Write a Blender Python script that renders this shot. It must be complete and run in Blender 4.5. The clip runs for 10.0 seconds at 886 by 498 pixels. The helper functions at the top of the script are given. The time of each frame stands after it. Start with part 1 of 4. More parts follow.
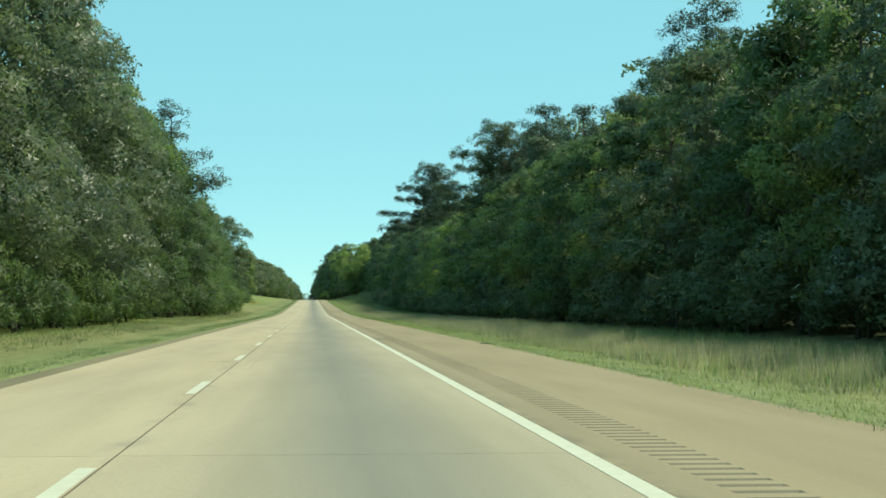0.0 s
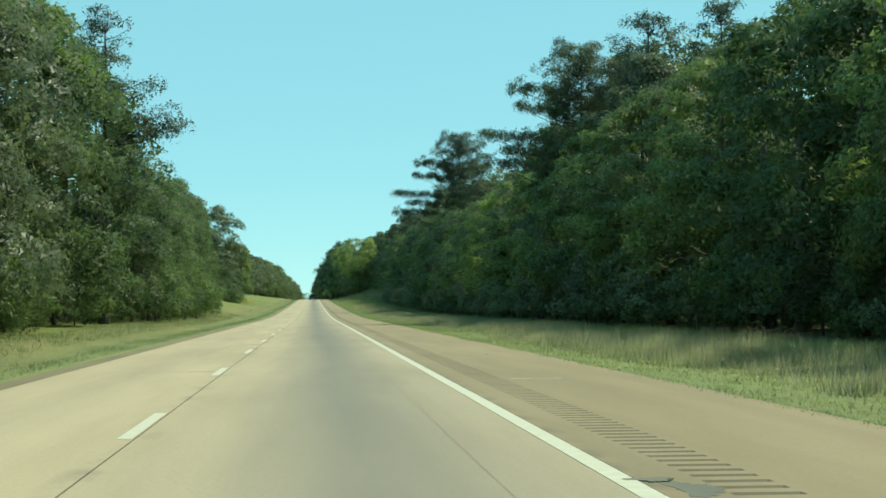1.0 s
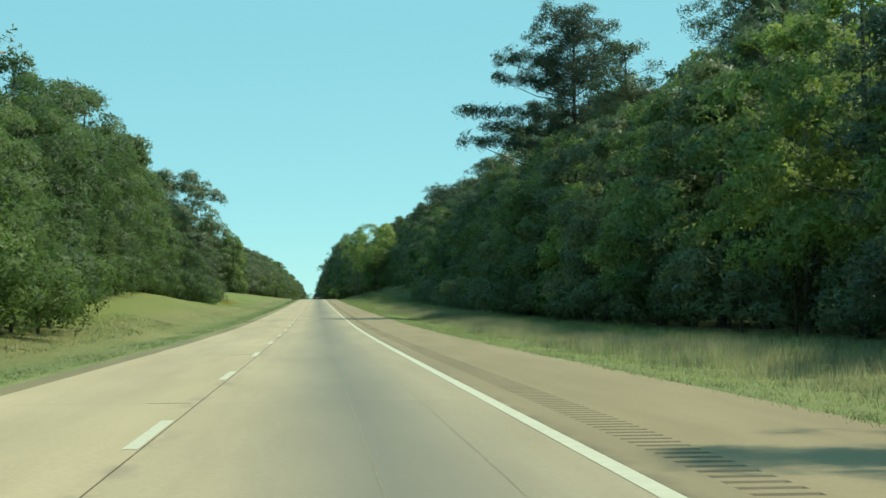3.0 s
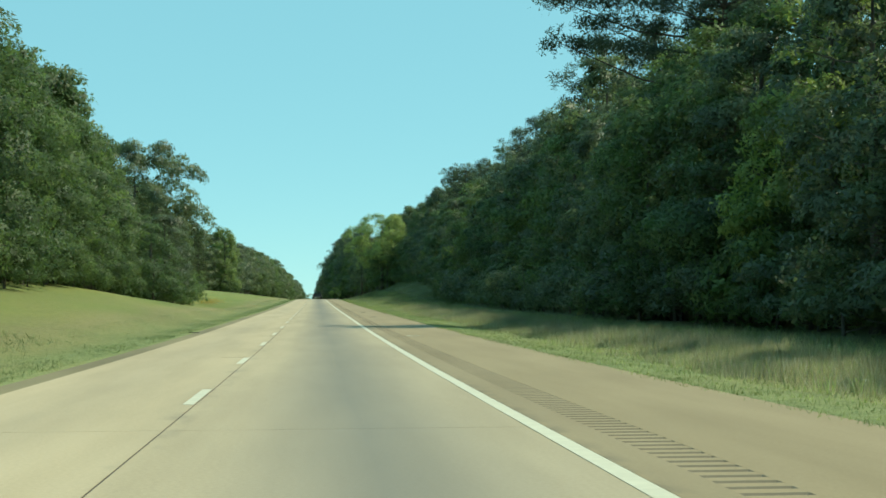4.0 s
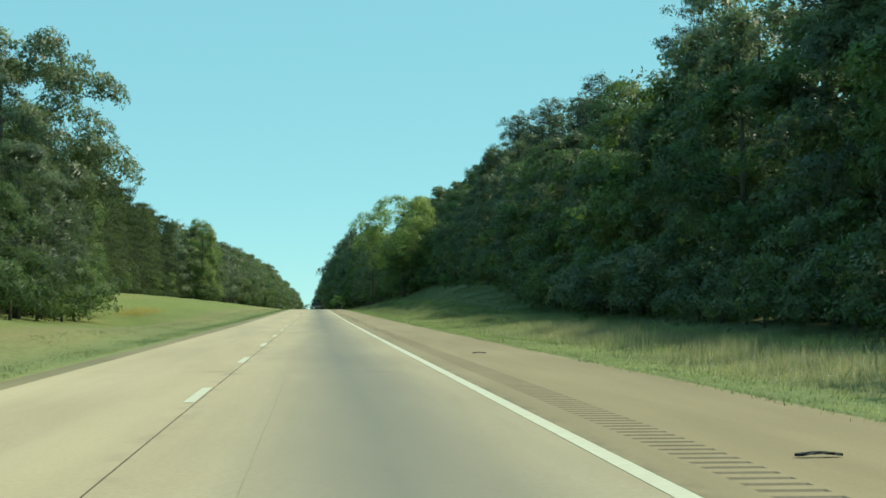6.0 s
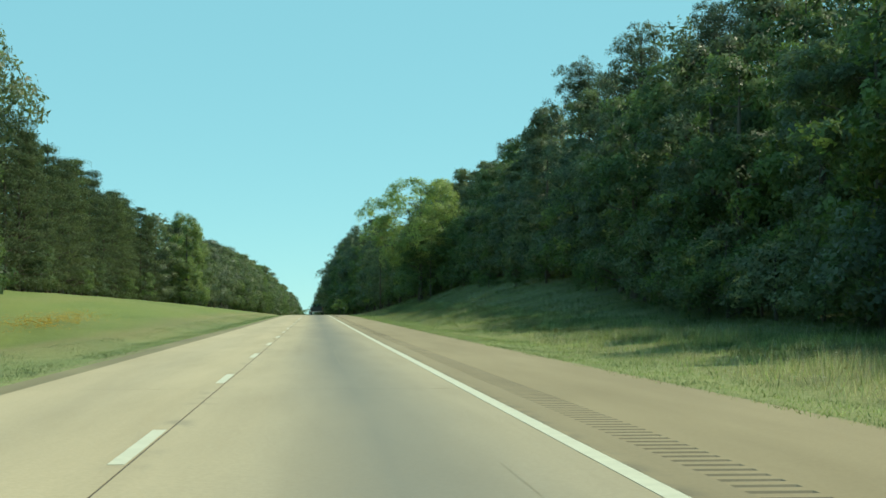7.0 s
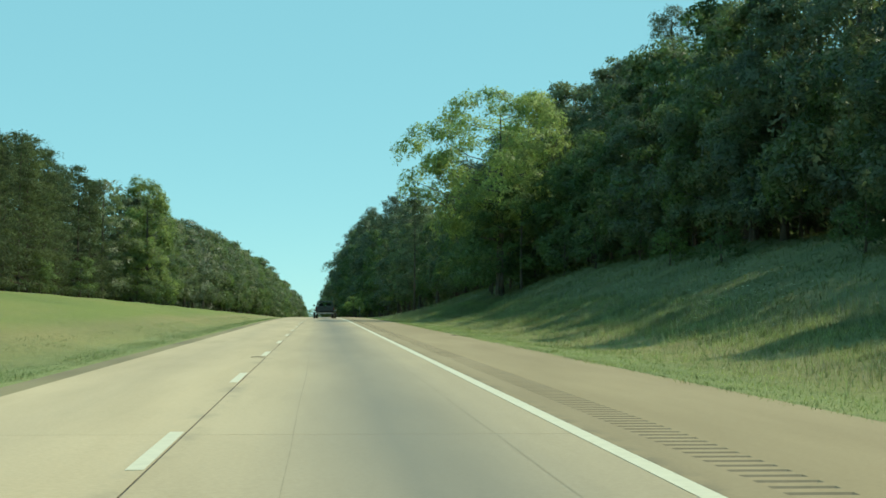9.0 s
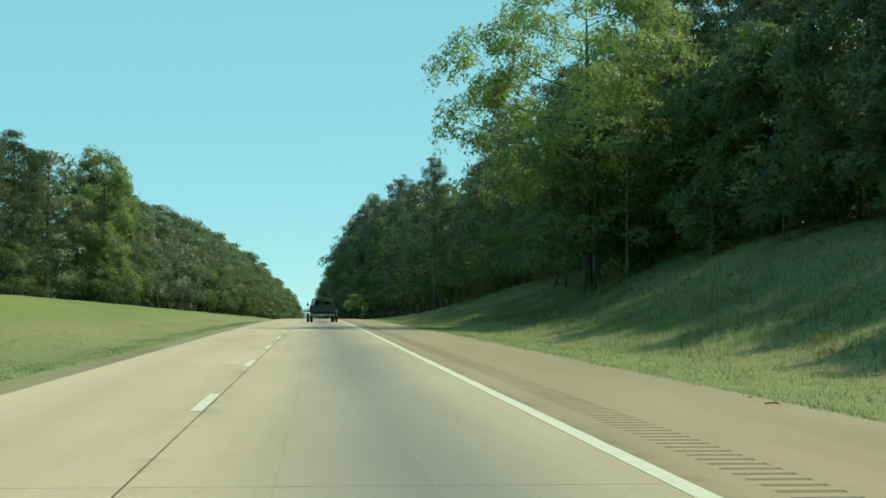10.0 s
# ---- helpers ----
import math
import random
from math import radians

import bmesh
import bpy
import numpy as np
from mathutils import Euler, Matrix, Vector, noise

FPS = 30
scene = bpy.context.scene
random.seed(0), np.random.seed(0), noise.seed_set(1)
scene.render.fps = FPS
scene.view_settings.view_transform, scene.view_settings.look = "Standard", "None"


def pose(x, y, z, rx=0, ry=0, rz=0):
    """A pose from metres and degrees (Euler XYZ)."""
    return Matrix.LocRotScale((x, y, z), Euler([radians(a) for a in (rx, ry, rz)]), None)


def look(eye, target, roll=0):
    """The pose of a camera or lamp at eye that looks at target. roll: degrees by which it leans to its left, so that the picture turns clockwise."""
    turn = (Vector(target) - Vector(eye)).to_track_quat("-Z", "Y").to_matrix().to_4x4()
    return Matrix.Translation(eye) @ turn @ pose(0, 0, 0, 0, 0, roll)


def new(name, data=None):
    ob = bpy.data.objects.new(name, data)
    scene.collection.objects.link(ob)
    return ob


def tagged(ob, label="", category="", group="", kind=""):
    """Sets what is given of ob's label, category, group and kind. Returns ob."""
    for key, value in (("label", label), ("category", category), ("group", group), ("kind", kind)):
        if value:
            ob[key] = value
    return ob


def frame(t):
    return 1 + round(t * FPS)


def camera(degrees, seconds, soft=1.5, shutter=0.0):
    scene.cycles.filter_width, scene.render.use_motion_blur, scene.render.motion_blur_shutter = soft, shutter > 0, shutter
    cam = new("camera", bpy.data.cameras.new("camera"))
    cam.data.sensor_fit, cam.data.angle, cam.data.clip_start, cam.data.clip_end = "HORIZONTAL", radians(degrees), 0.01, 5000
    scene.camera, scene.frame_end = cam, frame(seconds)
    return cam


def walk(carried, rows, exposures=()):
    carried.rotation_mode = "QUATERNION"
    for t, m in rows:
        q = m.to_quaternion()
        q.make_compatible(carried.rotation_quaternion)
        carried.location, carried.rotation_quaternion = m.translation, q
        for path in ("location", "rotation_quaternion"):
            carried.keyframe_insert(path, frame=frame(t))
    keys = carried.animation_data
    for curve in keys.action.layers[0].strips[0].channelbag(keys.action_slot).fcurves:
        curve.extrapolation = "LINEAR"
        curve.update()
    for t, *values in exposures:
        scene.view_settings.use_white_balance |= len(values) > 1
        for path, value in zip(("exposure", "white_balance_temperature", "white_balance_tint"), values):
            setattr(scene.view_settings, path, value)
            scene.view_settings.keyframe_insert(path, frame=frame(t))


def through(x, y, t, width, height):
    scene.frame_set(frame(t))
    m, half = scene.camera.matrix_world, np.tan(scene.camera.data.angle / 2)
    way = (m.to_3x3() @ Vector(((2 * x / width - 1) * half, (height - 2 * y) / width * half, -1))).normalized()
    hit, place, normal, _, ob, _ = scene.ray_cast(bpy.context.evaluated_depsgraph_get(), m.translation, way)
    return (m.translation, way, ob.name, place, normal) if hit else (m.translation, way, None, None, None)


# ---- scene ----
# Camera: one lens, carried in a car along the right lane.
cam = camera(32.67, 10.0, soft=1.65)
ROWS = [
    (0.0, 1.349, 36.483, 1.047, 92.165, -0.058, -4.980),
    (0.5, 1.380, 56.298, 1.047, 92.160, 0.089, -4.977),
    (1.0, 1.409, 76.109, 1.044, 92.140, 0.270, -4.946),
    (1.5, 1.361, 95.887, 1.035, 92.160, 0.092, -4.875),
    (2.0, 1.325, 115.676, 1.023, 92.142, 0.030, -4.829),
    (2.5, 1.344, 135.512, 1.012, 92.164, 0.272, -4.771),
    (3.0, 1.318, 155.328, 1.003, 92.178, 0.338, -4.784),
    (4.5, 1.319, 214.689, 0.988, 92.284, 0.040, -4.846),
    (5.0, 1.299, 234.444, 1.074, 92.478, -0.273, -4.879),
    (5.5, 1.266, 254.199, 1.213, 92.536, -0.001, -4.839),
    (7.0, 1.241, 313.516, 1.726, 92.820, -0.009, -4.884),
    (7.5, 1.212, 333.298, 1.909, 92.797, -0.070, -4.816),
    (8.0, 1.152, 353.087, 2.101, 92.810, -0.091, -4.752),
    (8.5, 1.118, 372.865, 2.299, 92.795, 0.032, -4.649),
    (9.0, 1.088, 392.594, 2.507, 92.826, -0.165, -4.679),
    (9.5, 1.071, 412.295, 2.722, 92.829, -0.286, -4.783),
    (10.0, 1.096, 431.993, 2.938, 92.803, -0.112, -4.849),
]
walk(cam, [(t, pose(x, y, z, rx, ry, rz)) for t, x, y, z, rx, ry, rz in ROWS], exposures=[(0.0, 0.74, 6900, -6), (2.0, 0.67, 6900, -6), (5.0, 0.63, 6900, -6), (10.0, 0.6, 6900, -6)])

# World and sun: clear day, the sun high over the right-hand woods.
SUN_DIR = Vector((0.552, 0.122, 0.825)).normalized()
world = bpy.data.worlds.new("sky")
scene.world = world
world.use_nodes = True
wn = world.node_tree
wn.nodes.clear()
sky = wn.nodes.new("ShaderNodeTexSky")
sky.sky_type = "NISHITA"
sky.sun_disc = False
sky.sun_elevation = radians(55.6)
sky.sun_rotation = radians(78)
sky.air_density, sky.dust_density, sky.ozone_density = 0.5, 0.1, 2.0
bg = wn.nodes.new("ShaderNodeBackground")
bg.inputs["Strength"].default_value = 0.15
wo = wn.nodes.new("ShaderNodeOutputWorld")
tone = wn.nodes.new("ShaderNodeMix")
tone.data_type, tone.blend_type = "RGBA", "MULTIPLY"
tone.inputs[0].default_value = 1.0
tone.inputs[7].default_value = (0.7, 0.72, 0.46, 1)
wn.links.new(sky.outputs[0], tone.inputs[6])
haze = wn.nodes.new("ShaderNodeMix")
haze.data_type = "RGBA"
haze.inputs[0].default_value = 0.64
haze.inputs[7].default_value = (1.44, 3.42, 4.65, 1)
wn.links.new(tone.outputs[2], haze.inputs[6])
wn.links.new(haze.outputs[2], bg.inputs[0])
wn.links.new(bg.outputs[0], wo.inputs[0])
sun_data = bpy.data.lights.new("sun", "SUN")
sun_data.energy, sun_data.angle, sun_data.color = 2.6, radians(0.55), (1.0, 0.925, 0.79)
sun = new("sun", sun_data)
sun.matrix_world = look(SUN_DIR * 300, (0, 0, 0))


# ---- materials ----
def material(name, rough=0.8):
    m = bpy.data.materials.new(name)
    m.use_nodes = True
    m.node_tree.nodes.clear()
    n = m.node_tree
    out = n.nodes.new("ShaderNodeOutputMaterial")
    b = n.nodes.new("ShaderNodeBsdfPrincipled")
    b.inputs["Roughness"].default_value = rough
    n.links.new(b.outputs[0], out.inputs[0])
    return m, n, b, out


def node(n, kind, **values):
    nd = n.nodes.new(kind)
    for k, v in values.items():
        nd.inputs[k.replace("_", " ")].default_value = v
    return nd


def ramp(n, source, *stops):
    r = n.nodes.new("ShaderNodeValToRGB")
    while len(r.color_ramp.elements) < len(stops):
        r.color_ramp.elements.new(0.5)
    for e, (p, c) in zip(r.color_ramp.elements, stops):
        e.position, e.color = p, (*c, 1) if len(c) == 3 else c
    n.links.new(source, r.inputs[0])
    return r.outputs[0]


def mix(n, kind, fac, a, b):
    m = n.nodes.new("ShaderNodeMix")
    m.data_type, m.blend_type = "RGBA", kind
    for socket, value in ((m.inputs[0], fac), (m.inputs[6], a), (m.inputs[7], b)):
        if isinstance(value, (int, float)):
            socket.default_value = value
        elif isinstance(value, tuple):
            socket.default_value = (*value, 1)
        else:
            n.links.new(value, socket)
    return m.outputs[2]


def math_node(n, op, a, b=0.0):
    m = n.nodes.new("ShaderNodeMath")
    m.operation = op
    for socket, value in ((m.inputs[0], a), (m.inputs[1], b)):
        if isinstance(value, (int, float)):
            socket.default_value = value
        else:
            n.links.new(value, socket)
    return m.outputs[0]


def position(n, scale=(1, 1, 1)):
    g = n.nodes.new("ShaderNodeNewGeometry")
    v = n.nodes.new("ShaderNodeVectorMath")
    v.operation = "MULTIPLY"
    v.inputs[1].default_value = scale
    n.links.new(g.outputs["Position"], v.inputs[0])
    return v.outputs[0]


def noise_tex(n, scale, detail=4.0, stretch=(1, 1, 1), rough=0.55):
    t = node(n, "ShaderNodeTexNoise", Scale=scale, Detail=detail, Roughness=rough)
    n.links.new(position(n, stretch), t.inputs["Vector"])
    return t.outputs[0]


def bump(n, b, height, strength=0.3, distance=0.02):
    k = node(n, "ShaderNodeBump", Strength=strength, Distance=distance)
    n.links.new(height, k.inputs["Height"])
    n.links.new(k.outputs[0], b.inputs["Normal"])


def plain(name, colour, rough=0.6, metal=0.0, vary=0.15, scale=6.0):
    m, n, b, _ = material(name, rough)
    c = ramp(n, noise_tex(n, scale), (0.3, tuple(v * (1 - vary) for v in colour)), (0.7, tuple(v * (1 + vary) for v in colour)))
    n.links.new(c, b.inputs["Base Color"])
    b.inputs["Metallic"].default_value = metal
    return m


def concrete(name, low, high, stain=True, fringe=None):
    """Worn concrete: fine grain, broad blotches, tyre tracks and an oil band along the lane."""
    m, n, b, _ = material(name, 0.85)
    base = ramp(n, noise_tex(n, 0.35, 5, (1, 0.22, 1)), (0.3, low), (0.7, high))
    base = mix(n, "MULTIPLY", 0.55, base, ramp(n, noise_tex(n, 28, 3), (0.25, (0.78, 0.77, 0.75)), (0.75, (1.1, 1.1, 1.1))))
    base = mix(n, "MULTIPLY", 0.5, base, ramp(n, noise_tex(n, 1.1, 6, (1.6, 0.12, 1)), (0.35, (0.84, 0.83, 0.8)), (0.6, (1.04, 1.04, 1.04))))
    info = n.nodes.new("ShaderNodeObjectInfo")
    base = mix(n, "MULTIPLY", 1.0, base, ramp(n, info.outputs["Random"], (0.0, (0.975, 0.975, 0.97)), (1.0, (1.02, 1.02, 1.015))))
    if stain:
        sep = n.nodes.new("ShaderNodeSeparateXYZ")
        n.links.new(position(n), sep.inputs[0])
        x = sep.outputs[0]
        wob = math_node(n, "MULTIPLY", math_node(n, "SUBTRACT", noise_tex(n, 0.05, 3, (0, 1, 0)), 0.5), 0.5)
        x = math_node(n, "ADD", x, wob)
        near = math_node(n, "DIVIDE", math_node(n, "ABSOLUTE", sep.outputs[0]), 0.22)
        dirt = ramp(n, near, (0.0, (1, 1, 1)), (1.0, (0, 0, 0)))
        dirt = math_node(n, "MULTIPLY", dirt, ramp(n, noise_tex(n, 2.2, 6, (1, 0.4, 1)), (0.5, (0, 0, 0)), (0.68, (0.5, 0.5, 0.5))))
        base = mix(n, "MIX", dirt, base, (0.15, 0.14, 0.115))
        for centre, width, amount in ((2.1, 2.5, 0.42), (1.72, 1.1, 0.62), (-1.4, 0.9, 0.12)):
            d = math_node(n, "DIVIDE", math_node(n, "ABSOLUTE", math_node(n, "SUBTRACT", x, centre)), width)
            fade = ramp(n, d, (0.0, (1, 1, 1)), (0.45, (0.55, 0.55, 0.55)), (1.0, (0, 0, 0)))
            amt = math_node(n, "MULTIPLY", math_node(n, "MULTIPLY", fade, amount), math_node(n, "ADD", noise_tex(n, 0.3, 5, (1, 0.15, 1)), 0.45))
            base = mix(n, "MIX", amt, base, (0.13, 0.135, 0.125))
    if fringe is not None:
        sep = n.nodes.new("ShaderNodeSeparateXYZ")
        n.links.new(position(n), sep.inputs[0])
        near = math_node(n, "DIVIDE", math_node(n, "ABSOLUTE", math_node(n, "SUBTRACT", sep.outputs[0], fringe)), 0.17)
        dirt = math_node(n, "MULTIPLY", ramp(n, near, (0.0, (1, 1, 1)), (1.0, (0, 0, 0))), ramp(n, noise_tex(n, 2.6, 6, (1, 0.6, 1)), (0.42, (0, 0, 0)), (0.6, (0.5, 0.5, 0.5))))
        base = mix(n, "MIX", dirt, base, (0.1, 0.088, 0.062))
    n.links.new(base, b.inputs["Base Color"])
    bump(n, b, noise_tex(n, 60, 3), 0.25, 0.01)
    return m


def leafy(name, dark, mid, light, gloss=0.45, through=0.5, tint=(1.02, 1.12, 0.86)):
    """Leaves: each sprig and each tree a little different, thin enough to let light through."""
    m, n, b, out = material(name, gloss)
    g = n.nodes.new("ShaderNodeNewGeometry")
    info = n.nodes.new("ShaderNodeObjectInfo")
    c = ramp(n, g.outputs["Random Per Island"], (0.0, dark), (0.5, mid), (1.0, light))
    c = mix(n, "MULTIPLY", 1.0, c, ramp(n, info.outputs["Random"], (0.0, (0.78, 0.83, 0.86)), (0.5, (1, 1, 1)), (1.0, (1.18, 1.16, 0.95))))
    c = mix(n, "MULTIPLY", 0.75, c, ramp(n, noise_tex(n, 0.55, 3), (0.38, (0.5, 0.56, 0.6)), (0.62, (1.3, 1.27, 1.1))))
    n.links.new(c, b.inputs["Base Color"])
    b.inputs["Specular IOR Level"].default_value = 0.46 if gloss < 0.45 else 0.32
    tr = n.nodes.new("ShaderNodeBsdfTranslucent")
    n.links.new(mix(n, "MULTIPLY", 1.0, c, tint), tr.inputs[0])
    ms = node(n, "ShaderNodeMixShader", Fac=through)
    n.links.new(b.outputs[0], ms.inputs[1])
    n.links.new(tr.outputs[0], ms.inputs[2])
    n.links.new(ms.outputs[0], out.inputs[0])
    return m


def bark_material(name, low, high):
    m, n, b, _ = material(name, 0.9)
    t = noise_tex(n, 5, 6, (1, 1, 0.18))
    n.links.new(ramp(n, t, (0.35, low), (0.65, high)), b.inputs["Base Color"])
    bump(n, b, t, 0.7, 0.05)
    return m


def grassland():
    m, n, b, _ = material("mown_grass", 0.9)
    sep = n.nodes.new("ShaderNodeSeparateXYZ")
    n.links.new(position(n), sep.inputs[0])
    away = math_node(n, "ABSOLUTE", math_node(n, "SUBTRACT", sep.outputs[0], 1.6))
    away = math_node(n, "ADD", away, math_node(n, "MULTIPLY", math_node(n, "SUBTRACT", noise_tex(n, 0.3, 4, (1, 0.3, 1)), 0.5), 3.2))
    # mown strip by the road, a drier band, then the greener bank
    c = ramp(n, math_node(n, "DIVIDE", away, 16.0), (0.38, (0.235, 0.265, 0.1)), (0.47, (0.235, 0.235, 0.088)), (0.56, (0.24, 0.22, 0.088)), (0.68, (0.188, 0.22, 0.05)))
    c = mix(n, "MULTIPLY", 0.9, c, ramp(n, noise_tex(n, 0.12, 6, (1, 0.35, 1)), (0.3, (0.74, 0.8, 0.75)), (0.52, (1.0, 1.0, 1.0)), (0.75, (1.32, 1.12, 1.15))))
    tan = ramp(n, noise_tex(n, 0.16, 5, (1, 0.3, 1), 0.62), (0.46, (0, 0, 0)), (0.66, (0.4, 0.4, 0.4)))
    c = mix(n, "MIX", tan, c, (0.25, 0.225, 0.09))
    # rougher grass on the right, its colour darkened further for the woods' shade
    unmown_shade = ramp(n, math_node(n, "DIVIDE", math_node(n, "ADD", sep.outputs[0], math_node(n, "MULTIPLY", noise_tex(n, 0.4, 4), 2.0)), 50.0), (0.24, (0, 0, 0)), (0.285, (1, 1, 1)))
    c = mix(n, "MIX", unmown_shade, c, ramp(n, noise_tex(n, 0.5, 5), (0.3, (0.105, 0.13, 0.05)), (0.7, (0.165, 0.172, 0.072))))
    # leaf litter under the woods
    floor_right = ramp(n, math_node(n, "DIVIDE", sep.outputs[0], 50.0), (0.47, (0, 0, 0)), (0.53, (1, 1, 1)))
    floor_left = ramp(n, math_node(n, "DIVIDE", sep.outputs[0], -60.0), (0.51, (0, 0, 0)), (0.56, (1, 1, 1)))
    litter = ramp(n, noise_tex(n, 1.2, 5), (0.3, (0.07, 0.055, 0.035)), (0.7, (0.15, 0.115, 0.07)))
    c = mix(n, "MIX", math_node(n, "MAXIMUM", floor_right, floor_left), c, litter)
    c = mix(n, "MULTIPLY", 0.8, c, ramp(n, noise_tex(n, 5, 5), (0.3, (0.6, 0.62, 0.55)), (0.7, (1.25, 1.22, 1.2))))
    n.links.new(c, b.inputs["Base Color"])
    bump(n, b, noise_tex(n, 22, 5), 0.6, 0.1)
    return m


M_LANE = concrete("lane_concrete", (0.45, 0.358, 0.233), (0.535, 0.428, 0.28))
M_SHOULDER = concrete("shoulder_pavement", (0.288, 0.22, 0.127), (0.362, 0.28, 0.166), stain=False)
M_GROOVE = concrete("groove_dirt", (0.165, 0.135, 0.09), (0.235, 0.19, 0.13), stain=False)
M_INNER = concrete("inner_shoulder", (0.275, 0.212, 0.126), (0.345, 0.27, 0.162), stain=False, fringe=3.36)
M_JOINT = plain("joint_sealant", (0.035, 0.033, 0.028), 0.9)
M_CRACK = plain("crack_dirt", (0.29, 0.245, 0.17), 0.9)
M_REPAIR = concrete("asphalt_repair", (0.16, 0.155, 0.122), (0.26, 0.242, 0.19), stain=False)
M_PAINT = plain("road_paint", (0.6, 0.56, 0.43), 0.65, vary=0.07, scale=7)
M_DIRT = concrete("gravel_edge", (0.165, 0.135, 0.075), (0.29, 0.24, 0.13), stain=False)
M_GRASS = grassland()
M_BLADE = leafy("grass_blades", (0.232, 0.305, 0.14), (0.285, 0.36, 0.17), (0.375, 0.415, 0.235), 0.8, 0.5, (1.0, 1.05, 0.85))
# naturally darker bank grass, with part of the woods' shade in its colour
M_BANK_SHADED = leafy("shaded_bank_blades", (0.13, 0.165, 0.066), (0.165, 0.2, 0.082), (0.22, 0.24, 0.12), 0.85, 0.5, (1.0, 1.05, 0.85))
M_STRAW = leafy("seed_heads", (0.3, 0.29, 0.19), (0.42, 0.41, 0.3), (0.55, 0.54, 0.44), 0.7, 0.5, (1.0, 1.02, 0.9))
M_YELLOW = leafy("yellow_petals", (0.55, 0.26, 0.02), (0.7, 0.38, 0.03), (0.75, 0.5, 0.06), 0.6, 0.25)
M_WHITE_PETAL = leafy("pale_petals", (0.5, 0.5, 0.42), (0.62, 0.62, 0.55), (0.7, 0.7, 0.62), 0.6, 0.25)
M_OAK = leafy("oak_leaves", (0.1, 0.13, 0.076), (0.134, 0.168, 0.1), (0.18, 0.215, 0.14), 0.42)
M_BROAD = leafy("broad_leaves", (0.086, 0.13, 0.054), (0.12, 0.172, 0.072), (0.168, 0.226, 0.104), 0.5)
M_LIGHT = leafy("light_leaves", (0.220, 0.281, 0.100), (0.292, 0.358, 0.130), (0.374, 0.429, 0.190), 0.5)
M_MID = leafy("mid_leaves", (0.17, 0.22, 0.08), (0.22, 0.28, 0.105), (0.28, 0.335, 0.145), 0.55)
M_PINE = leafy("pine_needles", (0.086, 0.112, 0.076), (0.104, 0.132, 0.09), (0.126, 0.156, 0.108), 0.7, 0.45, (1.0, 1.05, 0.9))
M_YOUNG = leafy("plantation_needles", (0.082, 0.105, 0.052), (0.105, 0.13, 0.066), (0.13, 0.158, 0.084), 0.85, 0.4, (1.0, 1.05, 0.9))
M_BARK = bark_material("oak_bark", (0.05, 0.042, 0.034), (0.15, 0.13, 0.105))
M_PINE_BARK = bark_material("pine_bark", (0.045, 0.033, 0.026), (0.12, 0.088, 0.066))
M_BODY = plain("dark_green_paint", (0.018, 0.033, 0.038), 0.42, vary=0.1)
M_BLACK = plain("black_rubber", (0.014, 0.014, 0.014), 0.75)
M_BUMPER = plain("pale_bumper", (0.22, 0.23, 0.22), 0.45, 0.2)
M_RED = plain("red_lamp_lens", (0.12, 0.012, 0.01), 0.25)
M_SEAT = plain("grey_cloth", (0.06, 0.06, 0.06), 0.9)
M_STEEL = plain("galvanised_steel", (0.45, 0.46, 0.46), 0.5, 0.6)


def glass_material():
    m, n, b, out = material("glass", 0.03)
    b.inputs["Base Color"].default_value = (0.75, 0.85, 0.82, 1)
    b.inputs["Transmission Weight"].default_value = 1.0
    b.inputs["IOR"].default_value = 1.1
    return m


M_GLASS = glass_material()


# ---- small builders ----
def link_mesh(name, me, mat, parent=None, label=""):
    ob = new(name, me)
    if mat is not None and not me.materials:
        me.materials.append(mat)
    if parent is not None:
        ob.parent = parent
    if label:
        ob["label"] = label
    return ob


def part(name, bm, mat, parent=None, label=""):
    me = bpy.data.meshes.new(name)
    bm.to_mesh(me)
    bm.free()
    return link_mesh(name, me, mat, parent, label)


def array_mesh(name, verts, faces, mat=None, smooth=False, slots=None, normals=None):
    """A mesh from arrays of corners and of faces with the same number of corners each."""
    verts, faces = np.asarray(verts, np.float32), np.asarray(faces, np.int32)
    me = bpy.data.meshes.new(name)
    k = faces.shape[1]
    me.vertices.add(len(verts))
    me.vertices.foreach_set("co", verts.ravel())
    me.loops.add(faces.size)
    me.loops.foreach_set("vertex_index", faces.ravel())
    me.polygons.add(len(faces))
    me.polygons.foreach_set("loop_start", np.arange(0, faces.size, k, dtype=np.int32))
    if mat is not None:
        for m in mat if isinstance(mat, (list, tuple)) else [mat]:
            me.materials.append(m)
    if slots is not None:
        me.polygons.foreach_set("material_index", np.asarray(slots, np.int32))
    me.polygons.foreach_set("use_smooth", np.full(len(faces), smooth))
    me.update(calc_edges=True)
    if normals is not None:
        me.polygons.foreach_set("use_smooth", np.full(len(faces), True))
        me.normals_split_custom_set_from_vertices(normals.tolist())
    return me


def box(bm, c, s, bevel=0.0, taper=(1.0, 1.0)):
    """A bevelled block of size s about c; taper narrows its top in x and y."""
    t = bmesh.new()
    bmesh.ops.create_cube(t, size=1.0)
    for v in t.verts:
        if v.co.z > 0:
            v.co.x *= taper[0]
            v.co.y *= taper[1]
        v.co = Vector((c[0] + v.co.x * s[0], c[1] + v.co.y * s[1], c[2] + v.co.z * s[2]))
    if bevel:
        bmesh.ops.bevel(t, geom=t.edges[:], offset=bevel, segments=2, affect="EDGES", profile=0.6)
    me = bpy.data.meshes.new("tmp")
    t.to_mesh(me)
    t.free()
    bm.from_mesh(me)
    bpy.data.meshes.remove(me)
    return bm


